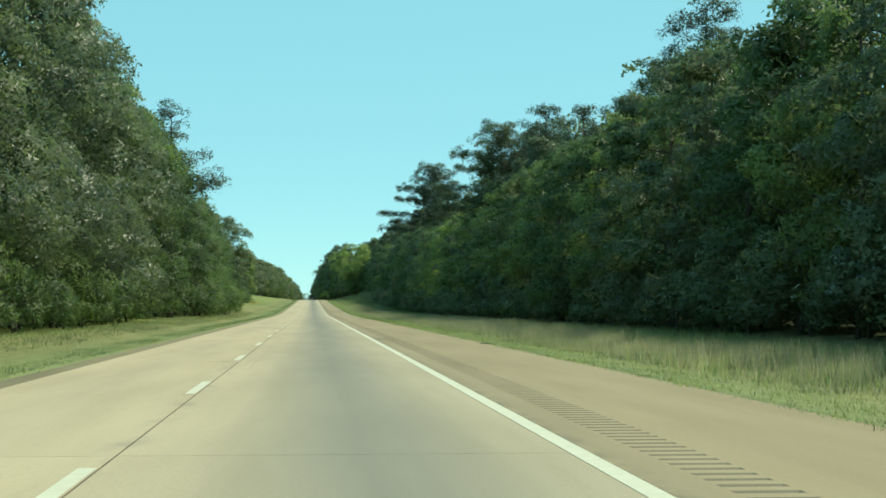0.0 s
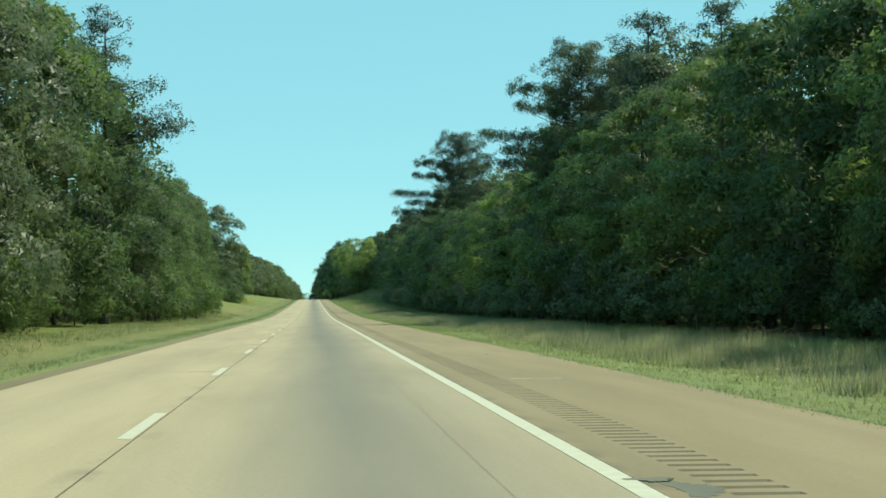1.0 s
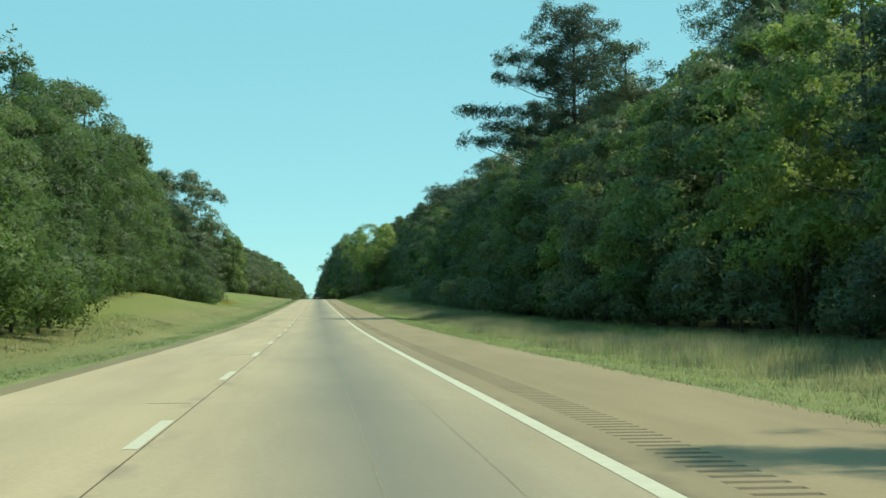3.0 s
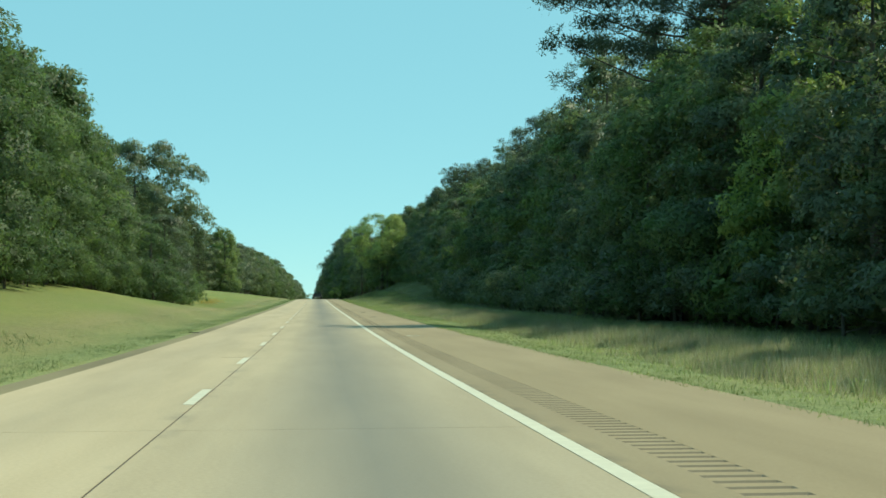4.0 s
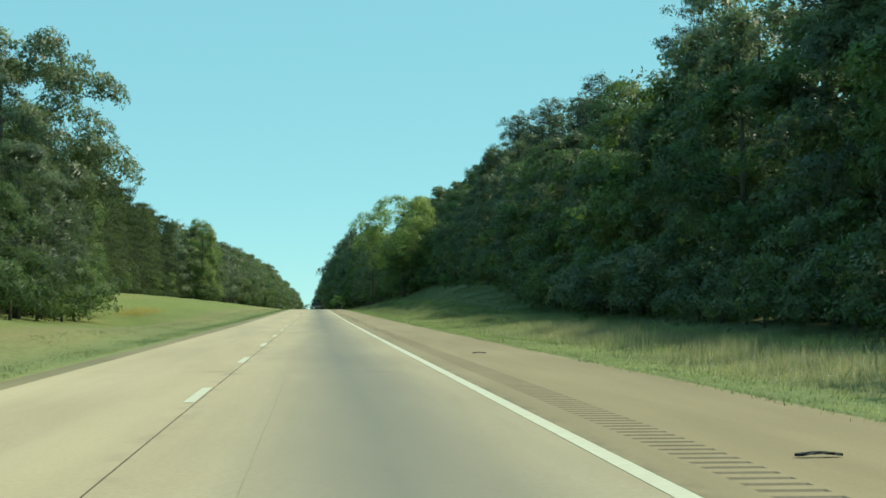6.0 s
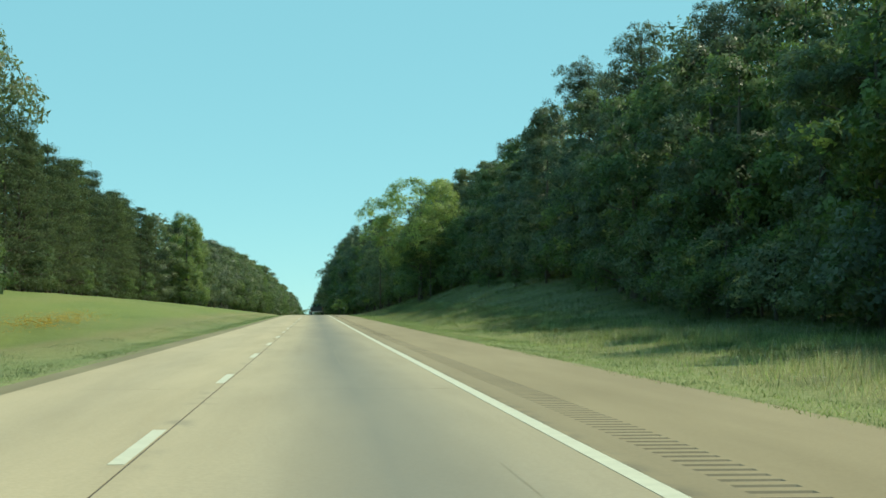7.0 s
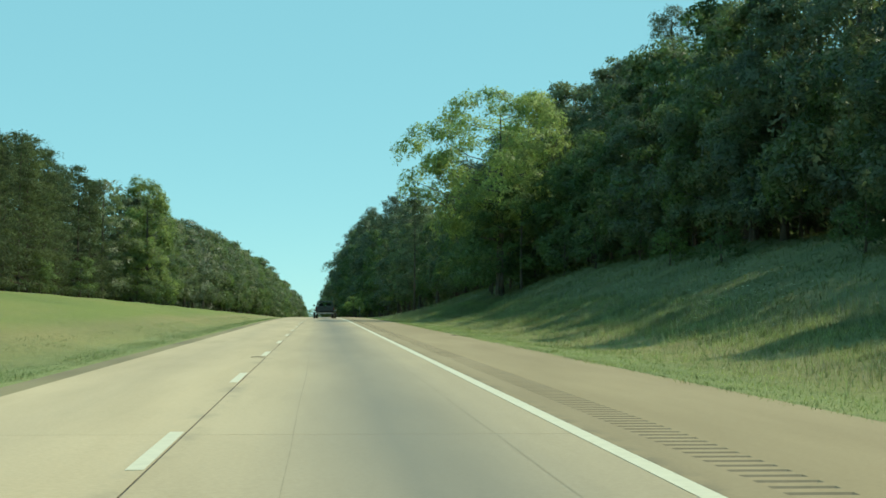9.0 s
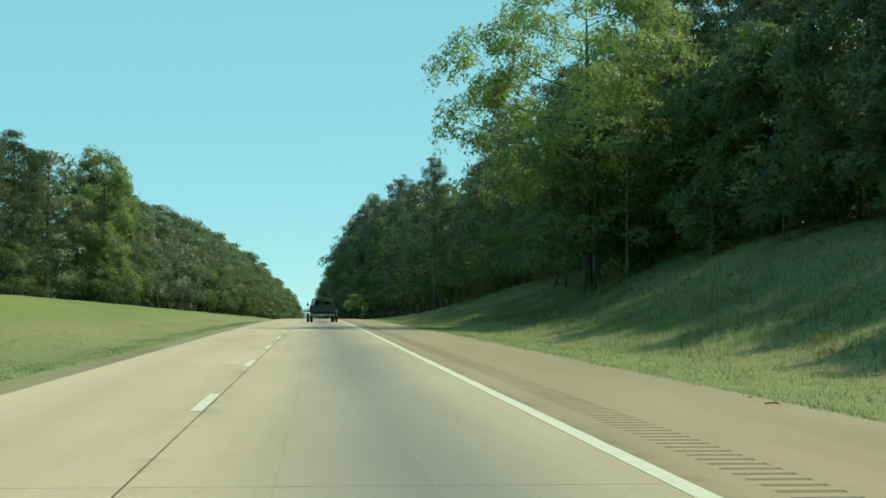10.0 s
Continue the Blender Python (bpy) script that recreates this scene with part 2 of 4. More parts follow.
def tube(bm, a, b, ra, rb, seg=8, caps=True):
    a, b = Vector(a), Vector(b)
    q = (b - a).to_track_quat("Z", "Y")
    rings = []
    for p, r in ((a, ra), (b, rb)):
        rings.append([bm.verts.new(p + q @ Vector((r * math.cos(2 * math.pi * i / seg), r * math.sin(2 * math.pi * i / seg), 0))) for i in range(seg)])
    for i in range(seg):
        bm.faces.new((rings[0][i], rings[0][(i + 1) % seg], rings[1][(i + 1) % seg], rings[1][i]))
    if caps:
        bm.faces.new(rings[0][::-1])
        bm.faces.new(rings[1])
    return bm


# ---- the lie of the land ----
KNOTS = [0.0, 0.0, -0.04, -0.04, 0.56, 1.31, 2.17, 3.01, 3.55, 3.85, 3.75, 3.3, 2.6, 1.7, 0.8, -0.1]
PADDED = np.array([2 * KNOTS[0] - KNOTS[1]] + KNOTS + [2 * KNOTS[-1] - KNOTS[-2]])


def grade(y):
    """Height of the road along its length: a dip, then a long rise to a crest."""
    y = np.clip(np.asarray(y, float), 0, 1199.9)
    i = (y // 80).astype(int)
    u = y / 80 - i
    a, b, d, e = PADDED[i], PADDED[i + 1], PADDED[i + 2], PADDED[i + 3]
    return 0.5 * (2 * b + (d - a) * u + (2 * a - 5 * b + 4 * d - e) * u * u + (3 * b - a - 3 * d + e) * u ** 3)


def step(x, a, b):
    u = np.clip((np.asarray(x, float) - a) / (b - a), 0, 1)
    return u * u * (3 - 2 * u)


def verge(x, y):
    """Height of the ground above the road: banks on both sides."""
    x, y = np.broadcast_arrays(np.asarray(x, float), np.asarray(y, float))
    k = np.interp(y, [0, 150, 230, 285, 325, 355, 380, 407, 440, 480, 600, 760], [0.0, 0.0, 0.1, 0.235, 0.24, 0.13, 0.06, 0.03, 0.08, 0.17, 0.137, 0.08])
    left = np.maximum(0, -6.3 - x) * k
    left = 3.6 * np.tanh(left / 3.6) - 0.18 * np.exp(-((x + 5.6) / 1.3) ** 2)
    left = left - 0.5 * np.exp(-((x + 12.0) / 4.5) ** 2 - ((y - 402) / 34) ** 2)
    hill = np.interp(y, [0, 330, 400, 460, 500, 560, 620, 700, 800], [0.25, 0.3, 1.2, 3.7, 4.7, 5.0, 4.0, 1.5, 0.8])
    right = hill * step(x, 9.6, 24.5) - 0.12 * np.exp(-((x - 9.2) / 1.5) ** 2)
    roll = 0.06 * np.sin(0.21 * y + 0.9 * x) * np.sin(0.37 * x - 0.05 * y)
    return np.where(x < 0, left, right) + roll * step(np.abs(x - 1.7), 5.2, 8.0)


def land(x, y):
    return float(grade(y) + verge(x, y))


def make_ground():
    xs = np.concatenate([[-2500, -900, -300, -120, -70, -50, -42, -36], np.arange(-31, -3.5, 0.75), [-3.3, -2.6], [0, 3, 6.4, 6.8], np.arange(7.2, 33, 0.75), [36, 42, 52, 75, 130, 320, 900, 2500]])
    ys = np.concatenate([[-1500, -500, -150, -50, 0], np.arange(20, 780, 4.0), np.arange(790, 1200, 15), [1300, 1600, 2200, 3000, 4200]])
    X, Y = np.meshgrid(xs, ys)
    Z = grade(Y) + verge(X, Y)
    Z = np.where((X > -3.0) & (X < 6.7), grade(Y) - 0.35, Z)
    nx = len(xs)
    i = np.arange(len(ys) - 1)[:, None] * nx + np.arange(nx - 1)[None, :]
    f = np.stack([i, i + 1, i + nx + 1, i + nx], -1).reshape(-1, 4)
    me = array_mesh("ground", np.stack([X, Y, Z], -1).reshape(-1, 3), f, M_GRASS, smooth=True)
    tagged(link_mesh("ground", me, None), "mown green grass verges rising to banks beside the road", "ground", kind="structure")


make_ground()


# ---- the carriageway ----
def strip(name, x0, x1, y0, y1, top, thick, mat, parent, seg=5.0, gap=0.0):
    """A slab along the road with rounded grade, sides and a top."""
    ys = np.linspace(y0 + gap, y1 - gap, max(2, int((y1 - y0) / seg) + 1))
    g = grade(ys)
    v = []
    for x, dz in ((x0, top - thick), (x0, top), (x1, top), (x1, top - thick)):
        v.append(np.stack([np.full_like(ys, x), ys, g + dz], -1))
    v = np.stack(v, 1).reshape(-1, 3)
    n = len(ys)
    f = []
    for i in range(n - 1):
        for k in range(3):
            f.append((i * 4 + k, (i + 1) * 4 + k, (i + 1) * 4 + k + 1, i * 4 + k + 1))
    f += [(0, 1, 2, 3), ((n - 1) * 4 + 3, (n - 1) * 4 + 2, (n - 1) * 4 + 1, (n - 1) * 4)]
    return link_mesh(name, array_mesh(name, v, f, mat), None, parent)


road = tagged(new("road"), "worn tan concrete highway with two lanes and dark joints", "road", kind="structure")
strip("road_base", -2.75, 3.645, -60, 1200, -0.022, 0.3, M_JOINT, road, 20)
SLAB = 19.45
for k in range(-5, 58):
    ya = 51.3 + SLAB * k
    strip("slab", -2.76, -0.009, ya, ya + SLAB, 0.0, 0.24, M_LANE, road, 5, 0.006)
    strip("slab", 0.009, 3.632, ya, ya + SLAB, 0.0, 0.24, M_LANE, road, 5, 0.006)

strip("joint_sealant", -0.0085, 0.0085, -60, 1200, -0.006, 0.02, M_JOINT, road, 10)

shoulder = tagged(new("shoulder"), "tan paved shoulder with a worn grassy edge", "shoulder", kind="structure")
strip("inner_paving", 3.645, 4.05, -60, 1200, -0.004, 0.3, M_INNER, shoulder, 8)
strip("paving", 4.5, 6.85, -60, 1200, -0.004, 0.3, M_SHOULDER, shoulder, 8)


def make_rumble():
    """Milled grooves across the shoulder, a third of a metre apart."""
    step_y, x0, x1 = 0.33, 4.05, 4.5
    n = int((760 - 40) / step_y)
    prof = [(0.0, 0.0), (0.15, 0.0), (0.18, -0.022), (0.255, -0.022), (0.29, 0.0)]
    y = np.concatenate([40 + step_y * k + np.array([p[0] for p in prof]) for k in range(n)])
    z = np.tile([p[1] for p in prof], n) - 0.004 + grade(y)
    inset = np.tile([0, 0, 0.03, 0.03, 0], n)
    rows = np.stack([np.stack([np.full_like(y, x0), y, grade(y) - 0.004], -1), np.stack([x0 + inset, y, z], -1), np.stack([x1 - inset, y, z], -1), np.stack([np.full_like(y, x1), y, grade(y) - 0.004], -1)], 1)
    v = rows.reshape(-1, 3)
    i = np.arange(len(y) - 1)[:, None] * 4 + np.arange(3)[None, :]
    f = np.stack([i, i + 1, i + 5, i + 4], -1)
    slot = np.tile((np.arange(len(y) - 1) % 5)[:, None], (1, 3))
    slot = np.where((slot >= 1) & (slot <= 3), 1, 0)
    me = array_mesh("rumble_strip", v, f.reshape(-1, 4), [M_SHOULDER, M_GROOVE], slots=slot.ravel())
    ob = link_mesh("rumble_strip", me, None, shoulder, "row of milled grooves darkened with dirt")
    ob["kind"] = "stuff"


make_rumble()
strip("paving", 4.05, 4.5, 760, 1200, -0.004, 0.3, M_SHOULDER, shoulder, 20)
strip("paving", 4.05, 4.5, -60, 40, -0.004, 0.3, M_SHOULDER, shoulder, 20)
gravel = tagged(new("gravel_edge"), "brown dirt and gravel edge along the concrete", "road edge", kind="structure")
strip("gravel", -3.5, -2.77, -60, 1200, -0.02, 0.25, M_DIRT, gravel, 8)

# painted lines
strip("edge_line", 3.462, 3.625, -60, 1200, 0.004, 0.003, M_PAINT, road, 10)
for k in range(-6, 80):
    yt = 50.43 + 12.192 * k
    strip("lane_dash", -0.15, -0.022, yt - 3.2, yt, 0.004, 0.003, M_PAINT, road, 3)


# ---- trees ----
RNG = np.random.default_rng(7)


def unit(v):
    return v / np.maximum(1e-9, np.linalg.norm(v, axis=-1, keepdims=True))


def leaves(rng, lobes, radii, axis, per_lobe, size, aspect=0.6, lift=0.5, spray=6, core=0.14, soft=0.3):
    """Sprays of small leaves over the lobes of a crown, with a sparse dark core: corners, triangles, soft normals."""
    n = np.maximum(1, (per_lobe / spray * (radii[:, 0] / radii[:, 0].mean()) ** 1.7).astype(int))
    idx = np.repeat(np.arange(len(lobes)), n)
    m = len(idx)
    out = unit(lobes - axis)[idx]
    d = unit(unit(rng.normal(size=(m, 3))) + out * 0.65 + np.array([0, 0, lift]))
    inner = rng.uniform(0, 1, m) < core
    reach = np.where(inner, rng.uniform(0.15, 0.6, m), rng.uniform(0.74, 1.04, m))
    c = lobes[idx] + d * radii[idx] * reach[:, None]
    face = unit(d * 0.9 + rng.normal(size=(m, 3)) * 0.35)
    # every spray holds a few leaves, spread out across its own face
    c, d, out, face, inner = (np.repeat(q, spray, 0) for q in (c, d, out, face, inner))
    m = len(c)
    away = rng.normal(size=(m, 3)) * size * 0.75
    c = c + away - face * (away * face).sum(-1, keepdims=True) * 0.55
    nrm = unit(face + rng.normal(size=(m, 3)) * 0.34)
    nrm = np.where((nrm * d).sum(-1, keepdims=True) < 0, -nrm, nrm)
    t = unit(np.cross(nrm, rng.normal(size=(m, 3))))
    s = np.cross(nrm, t)
    L = (size * rng.uniform(0.65, 1.35, m) * np.where(inner, 1.25, 1.0))[:, None]
    W = L * aspect * rng.uniform(0.75, 1.3, m)[:, None]
    skew = L * rng.uniform(-0.25, 0.35, (m, 1))
    v = np.stack([c - t * L * 0.5 + s * W * 0.5, c - s * W * 0.5 + t * skew, c + t * L * 0.5], 1)
    shade = np.repeat(unit(d * 0.8 + nrm * soft + out * 0.2), 3, 0)
    f = np.arange(3 * m).reshape(-1, 3)
    g = np.cross(v[:, 1] - v[:, 0], v[:, 2] - v[:, 0])
    f = np.where((g * nrm).sum(-1, keepdims=True) < 0, f[:, ::-1], f)
    return v.reshape(-1, 3), f, shade


def limb_mesh(name, rng, height, base, lobes, every, mat, lean=0.0, top=0.9, thin=0.02):
    """A tapered trunk with a slight sway, and limbs that run out to the foliage."""
    bm = bmesh.new()
    pts, n = [], 8
    for i in range(n + 1):
        u = i / n
        pts.append(Vector((lean * u * height + 0.12 * math.sin(3 * u + lean * 9) * u, 0.12 * math.sin(4 * u + 1) * u, u * height * top - 0.4 * (1 - u))))
    rad = [base * (1.35 if i == 0 else 1) * (1 - i / n) ** 0.8 + thin for i in range(n + 1)]
    for i in range(n):
        tube(bm, pts[i], pts[i + 1], rad[i], rad[i + 1], 8, caps=i in (0, n - 1))
    for k in range(0, len(lobes), every):
        p = Vector(lobes[k])
        u = min(0.95, max(0.12, (p.z - 0.25 * math.hypot(p.x, p.y)) / (height * top)))
        j = min(n - 1, int(u * n))
        q = pts[j].lerp(pts[j + 1], u * n - j)
        r = max(0.035, rad[j] * 0.42)
        mid = q.lerp(p, 0.5) + Vector((0, 0, -0.06 * (p - q).length))
        tube(bm, q, mid, r, r * 0.6, 5, False)
        tube(bm, mid, p, r * 0.6, 0.015, 5, False)
    me = bpy.data.meshes.new(name)
    bm.to_mesh(me)
    bm.free()
    me.materials.append(mat)
    return me


def envelope(rng, n, height, low, radius, shape):
    """Lobe centres over a crown's outline: shape gives the radius from bottom (0) to top (1)."""
    u = rng.uniform(0, 1, n) ** 0.9
    th = rng.uniform(0, 2 * math.pi, n)
    lump = np.clip(1 + 0.22 * np.sin(3 * th + 7 * u + rng.uniform(0, 6)) + 0.12 * rng.normal(size=n), 0.6, 1.2)
    r = radius * shape(u) * lump * rng.uniform(0.55, 0.95, n)
    z = low + (height - low) * u
    return np.stack([r * np.cos(th), r * np.sin(th), z], -1), u


def broadleaf(name, seed, height=20.0, radius=5.0, low=1.2, lobe=1.5, n=75, per=90, size=0.5, mat=None, shape=None, bark=None, aspect=0.6, base=0.3, tall=0.78, soft=0.3):
    rng = np.random.default_rng(seed)
    shape = shape or (lambda u: np.maximum(0.18, np.sin(math.pi * np.clip(0.25 + 0.71 * u, 0, 1)) ** 0.65))
    c, u = envelope(rng, n, height - lobe, low + lobe * 0.6, radius - lobe * 0.5, shape)
    rad = lobe * 1.02 * rng.uniform(0.6, 1.4, (n, 1)) * np.array([[1.0, 1.0, tall]]) * (1.1 - 0.3 * u[:, None])
    axis = np.stack([c[:, 0] * 0, c[:, 1] * 0, c[:, 2] * 0.75], -1)
    v, f, nr = leaves(rng, c, rad, axis, per, size, aspect, soft=soft)
    return {"name": name, "height": height, "crown": array_mesh("crown", v, f, mat, normals=nr), "trunk": limb_mesh("trunk", rng, height, base, c, 5, bark or M_BARK)}


def bough_clumps(rng, start, tip, gap, spread):
    """Clump centres along the outer part of a bough, with side shoots."""
    n = max(2, int(np.linalg.norm(tip - start) * 0.75 / gap))
    w = np.linspace(0.3, 1.0, n)[:, None]
    p = start + (tip - start) * w + rng.normal(size=(n, 3)) * spread * np.array([1, 1, 0.45])
    return p


def pine(name, seed, height=24.0, radius=4.2, bare=0.5, limbs=56, per=84, size=0.25, boughs=(), mat=None):
    """A tall pine: bare lower trunk, boughs that end in rounded tufts of needles, an open rounded top."""
    rng = np.random.default_rng(seed)
    u = np.sort(rng.uniform(0, 1, limbs) ** 0.72)
    tips, clumps = [], []
    for k in range(limbs):
        th = k * 2.4 + rng.uniform(-0.5, 0.5)
        r = radius * (0.62 + 0.38 * min(1, 1.8 * u[k])) * max(0.02, 1 - u[k] ** 2.6) ** 0.55 * rng.uniform(0.62, 1.06)
        z = height * (bare + (1 - bare) * u[k]) - 1.0
        start = np.array([0, 0, z - 0.2 * r])
        tip = np.array([r * math.cos(th), r * math.sin(th), z + 0.34 * r + rng.normal() * 0.4])
        tips.append(tip)
        clumps.append(bough_clumps(rng, start, tip, 0.62, 0.4))
    for bx, by, bz in boughs:
        tip, start = np.array([bx, by, bz]), np.array([0, 0, bz - 0.6])
        tips.append(tip)
        for _ in range(3):
            clumps.append(bough_clumps(rng, start, tip, 0.6, 0.34))
    c = np.concatenate(clumps)
    rad = rng.uniform(0.42, 0.82, (len(c), 1)) * np.array([[1.1, 1.1, 0.72]])
    v, f, nr = leaves(rng, c, rad, c * np.array([[0, 0, 1.0]]) - np.array([[0, 0, 0.6]]), per, size, 0.4, 0.5, 3, 0.16, 0.25)
    return {"name": name, "height": height, "crown": array_mesh("crown", v, f, mat or M_PINE, normals=nr), "trunk": limb_mesh("trunk", rng, height, 0.27, np.array(tips), 1, M_PINE_BARK, top=0.97)}


def plantation_pine(name, seed, height=20.0, radius=3.2, limbs=150, per=30):
    """A young pine clothed almost to the ground, boughs in soft tiers up to a pointed top."""
    rng = np.random.default_rng(seed)
    u = np.round(rng.uniform(0, 1, limbs) ** 1.1 * 13) / 13 + rng.normal(size=limbs) * 0.008
    tips, clumps = [], []
    for k in range(limbs):
        th = rng.uniform(0, 2 * math.pi)
        r = radius * max(0.05, 1 - u[k]) ** 0.7 * rng.uniform(0.7, 1.12)
        z = 0.8 + (height - 1.2) * u[k]
        start, tip = np.array([0, 0, z]), np.array([r * math.cos(th), r * math.sin(th), z + 0.05 * r])
        tips.append(tip)
        clumps.append(bough_clumps(rng, start, tip, 0.75, 0.4))
    c = np.concatenate(clumps)
    rad = rng.uniform(0.5, 0.85, (len(c), 1)) * np.array([[1.15, 1.15, 0.36]])
    v, f, nr = leaves(rng, c, rad, c * np.array([[0, 0, 1.0]]), per, 0.34, 0.36, 0.3, 3, 0.1, 0.3)
    return {"name": name, "height": height, "crown": array_mesh("crown", v, f, M_YOUNG, normals=nr), "trunk": limb_mesh("trunk", rng, height, 0.2, np.array(tips), 4, M_PINE_BARK, top=0.98)}


def plant(proto, x, y, height, spread=1.0, turn=None, label="", category="tree", group="woodland trees", name=None):
    """Stand a tree of that kind on the ground."""
    s = height / proto["height"]
    root = new(name or proto["name"])
    root.matrix_world = pose(x, y, land(x, y) - 0.05, 0, 0, RNG.uniform(0, 360) if turn is None else turn) @ Matrix.Diagonal((s * spread, s * spread, s, 1))
    for key in ("trunk", "crown"):
        link_mesh(key, proto[key], None, root)
    return tagged(root, label, category, group)


column = lambda u: np.maximum(0.25, np.sin(math.pi * np.clip(0.25 + 0.66 * u, 0, 1)) ** 0.5)
dome = lambda u: np.maximum(0.2, np.sin(math.pi * np.clip(0.3 + 0.64 * u, 0, 1)) ** 0.55)
OAK_HI = [broadleaf("oak_tree", 11 + k, 20, 5.3, 0.4, 1.6, 52, 500, 0.2, M_OAK, aspect=0.75, tall=0.95) for k in range(2)]
BROAD_HI = [broadleaf("broadleaf_tree", 21 + k, 15, 4.5, 0.3, 1.5, 42, 430, 0.2, M_BROAD, aspect=0.75, tall=1.0) for k in range(2)]
OAK = [broadleaf("oak_tree", 31 + k, 20, 5.2, 0.8, 1.45, 76, 230, 0.27, M_OAK, aspect=0.75, soft=0.2) for k in range(3)]
BROAD = [broadleaf("broadleaf_tree", 41 + k, 16, 4.6, 0.3, 1.35, 66, 210, 0.27, M_BROAD, aspect=0.75, soft=0.2) for k in range(3)]
OAK_FAR = [broadleaf("oak_tree", 36 + k, 20, 5.2, 0.8, 1.7, 56, 130, 0.38, M_OAK, aspect=0.75, soft=0.1) for k in range(2)]
BROAD_FAR = [broadleaf("broadleaf_tree", 43 + k, 16, 4.6, 0.3, 1.6, 50, 125, 0.38, M_BROAD, aspect=0.75, soft=0.1) for k in range(2)]
LOW = [broadleaf("broadleaf_tree", 46 + k, 11, 3.8, 0.2, 1.3, 38, 180, 0.225, M_BROAD, dome, aspect=0.75, base=0.09, soft=0.15) for k in range(2)]
HICKORY = [broadleaf("hickory_tree", 81 + k, 17, 4.6, 2.0, 1.3, 70, 220, 0.26, M_MID, aspect=0.75, soft=0.2) for k in range(2)]
PINES = [pine("pine_tree", 51 + k, 24, 4.0) for k in range(3)]
YOUNG = [plantation_pine("pine_tree", 61 + k) for k in range(2)]
BUSH = [broadleaf("shrub", 71 + k, 4.0, 2.1, 0.1, 0.7, 28, 90, 0.17, M_BROAD, dome, aspect=0.75, base=0.07) for k in range(2)]
SKIRT = [broadleaf("shrub", 76 + k, 6.0, 3.0, 0.05, 1.0, 38, 110, 0.21, M_BROAD, dome, aspect=0.75, base=0.09) for k in range(2)]
SKIRT_FAR = [broadleaf("shrub", 79 + k, 6.0, 3.2, 0.05, 1.2, 26, 130, 0.24, M_OAK, dome, aspect=0.75, base=0.09, soft=0.15) for k in range(2)]
L_OAK = "tall dark green oak with dense foliage at the woods edge"
L_BROAD = "leafy mid-green broadleaf tree at the edge of the grass"
L_PINE = "tall pine with an open dark crown above the woods"
L_YOUNG = "dark plantation pine clothed with needles to the ground"
L_BUSH = "green leafy shrub growing under the woods edge"


def edge_right(y):
    return np.interp(y, [0, 330, 400, 450, 540, 600, 640, 700, 760, 800, 850, 1000, 1200], [22.4, 22.4, 23.5, 24.3, 24.5, 23.5, 20.5, 18, 15, 12.3, 11, 9, 8])


def edge_left(y):
    return np.interp(y, [0, 60, 135, 160, 176, 187, 194, 218, 241, 258, 300, 345, 385, 425, 460, 500, 640, 690, 760, 830, 1000, 1200, 1500], [-13, -13, -13.2, -14.3, -14, -12.0, -10.8, -10.7, -12.2, -15.5, -17.5, -19.5, -20, -27, -32, -33, -33, -27, -23, -21.5, -15.5, -11.5, -9.5])


# the right-hand woods, front row
y = 34.0
while y < 1300:
    h = float(np.interp(y, [30, 110, 150, 172, 186, 198, 207, 225, 240, 262, 330, 380, 440, 480, 505, 535, 570, 610, 640, 700, 760, 810, 1000], [17.5, 16.2, 15.4, 16.8, 18.5, 16.0, 12.8, 13.2, 14.6, 15.6, 18.4, 17.5, 16.2, 17.6, 17.6, 16.3, 16.8, 19, 17, 19, 24, 25, 24]))
    x = edge_right(y) + RNG.uniform(-0.6, 1.8)
    if abs(y - 552) > 5:
        r = RNG.random()
        if r < 0.2:
            plant(PINES[RNG.integers(3)], x + 1, y, h * RNG.uniform(1.02, 1.15), label=L_PINE)
        elif r < 0.7:
            plant(OAK[RNG.integers(3)] if y < 600 else OAK_FAR[RNG.integers(2)], x, y, h * RNG.uniform(0.85, 1.05), RNG.uniform(0.95, 1.2), label=L_OAK)
        else:
            plant(BROAD[RNG.integers(3)] if y < 560 else BROAD_FAR[RNG.integers(2)], x, y, h * RNG.uniform(0.75, 0.95), RNG.uniform(0.95, 1.15), label=L_BROAD)
    if y < 640:
        plant(LOW[RNG.integers(2)], x - RNG.uniform(0.5, 2.5), y + RNG.uniform(2, 4), RNG.uniform(7, 12), RNG.uniform(0.9, 1.15), label="low leafy tree in the shade of the woods edge")
    y += RNG.uniform(6.0, 8.0) * (1.0 if y < 900 else 1.6)

for k in range(19):
    yy = 304 + 7.2 * k
    plant(BROAD[k % 3] if k % 3 else OAK[k % 2], 20.4 + 0.7 * math.sin(2.1 * k), yy, 12.4 + 1.4 * math.sin(1.3 * k), 1.1, label=L_BROAD if k % 3 else L_OAK)

for k, yy in enumerate((441, 448, 455, 461, 474, 480, 494, 500, 507, 521, 528)):
    plant(OAK[k % 3], 22.6 + 0.6 * math.sin(2.7 * k), yy, 12.0 + 0.9 * math.sin(1.9 * k), 1.1, label="dark green tree at the top of the shaded bank")

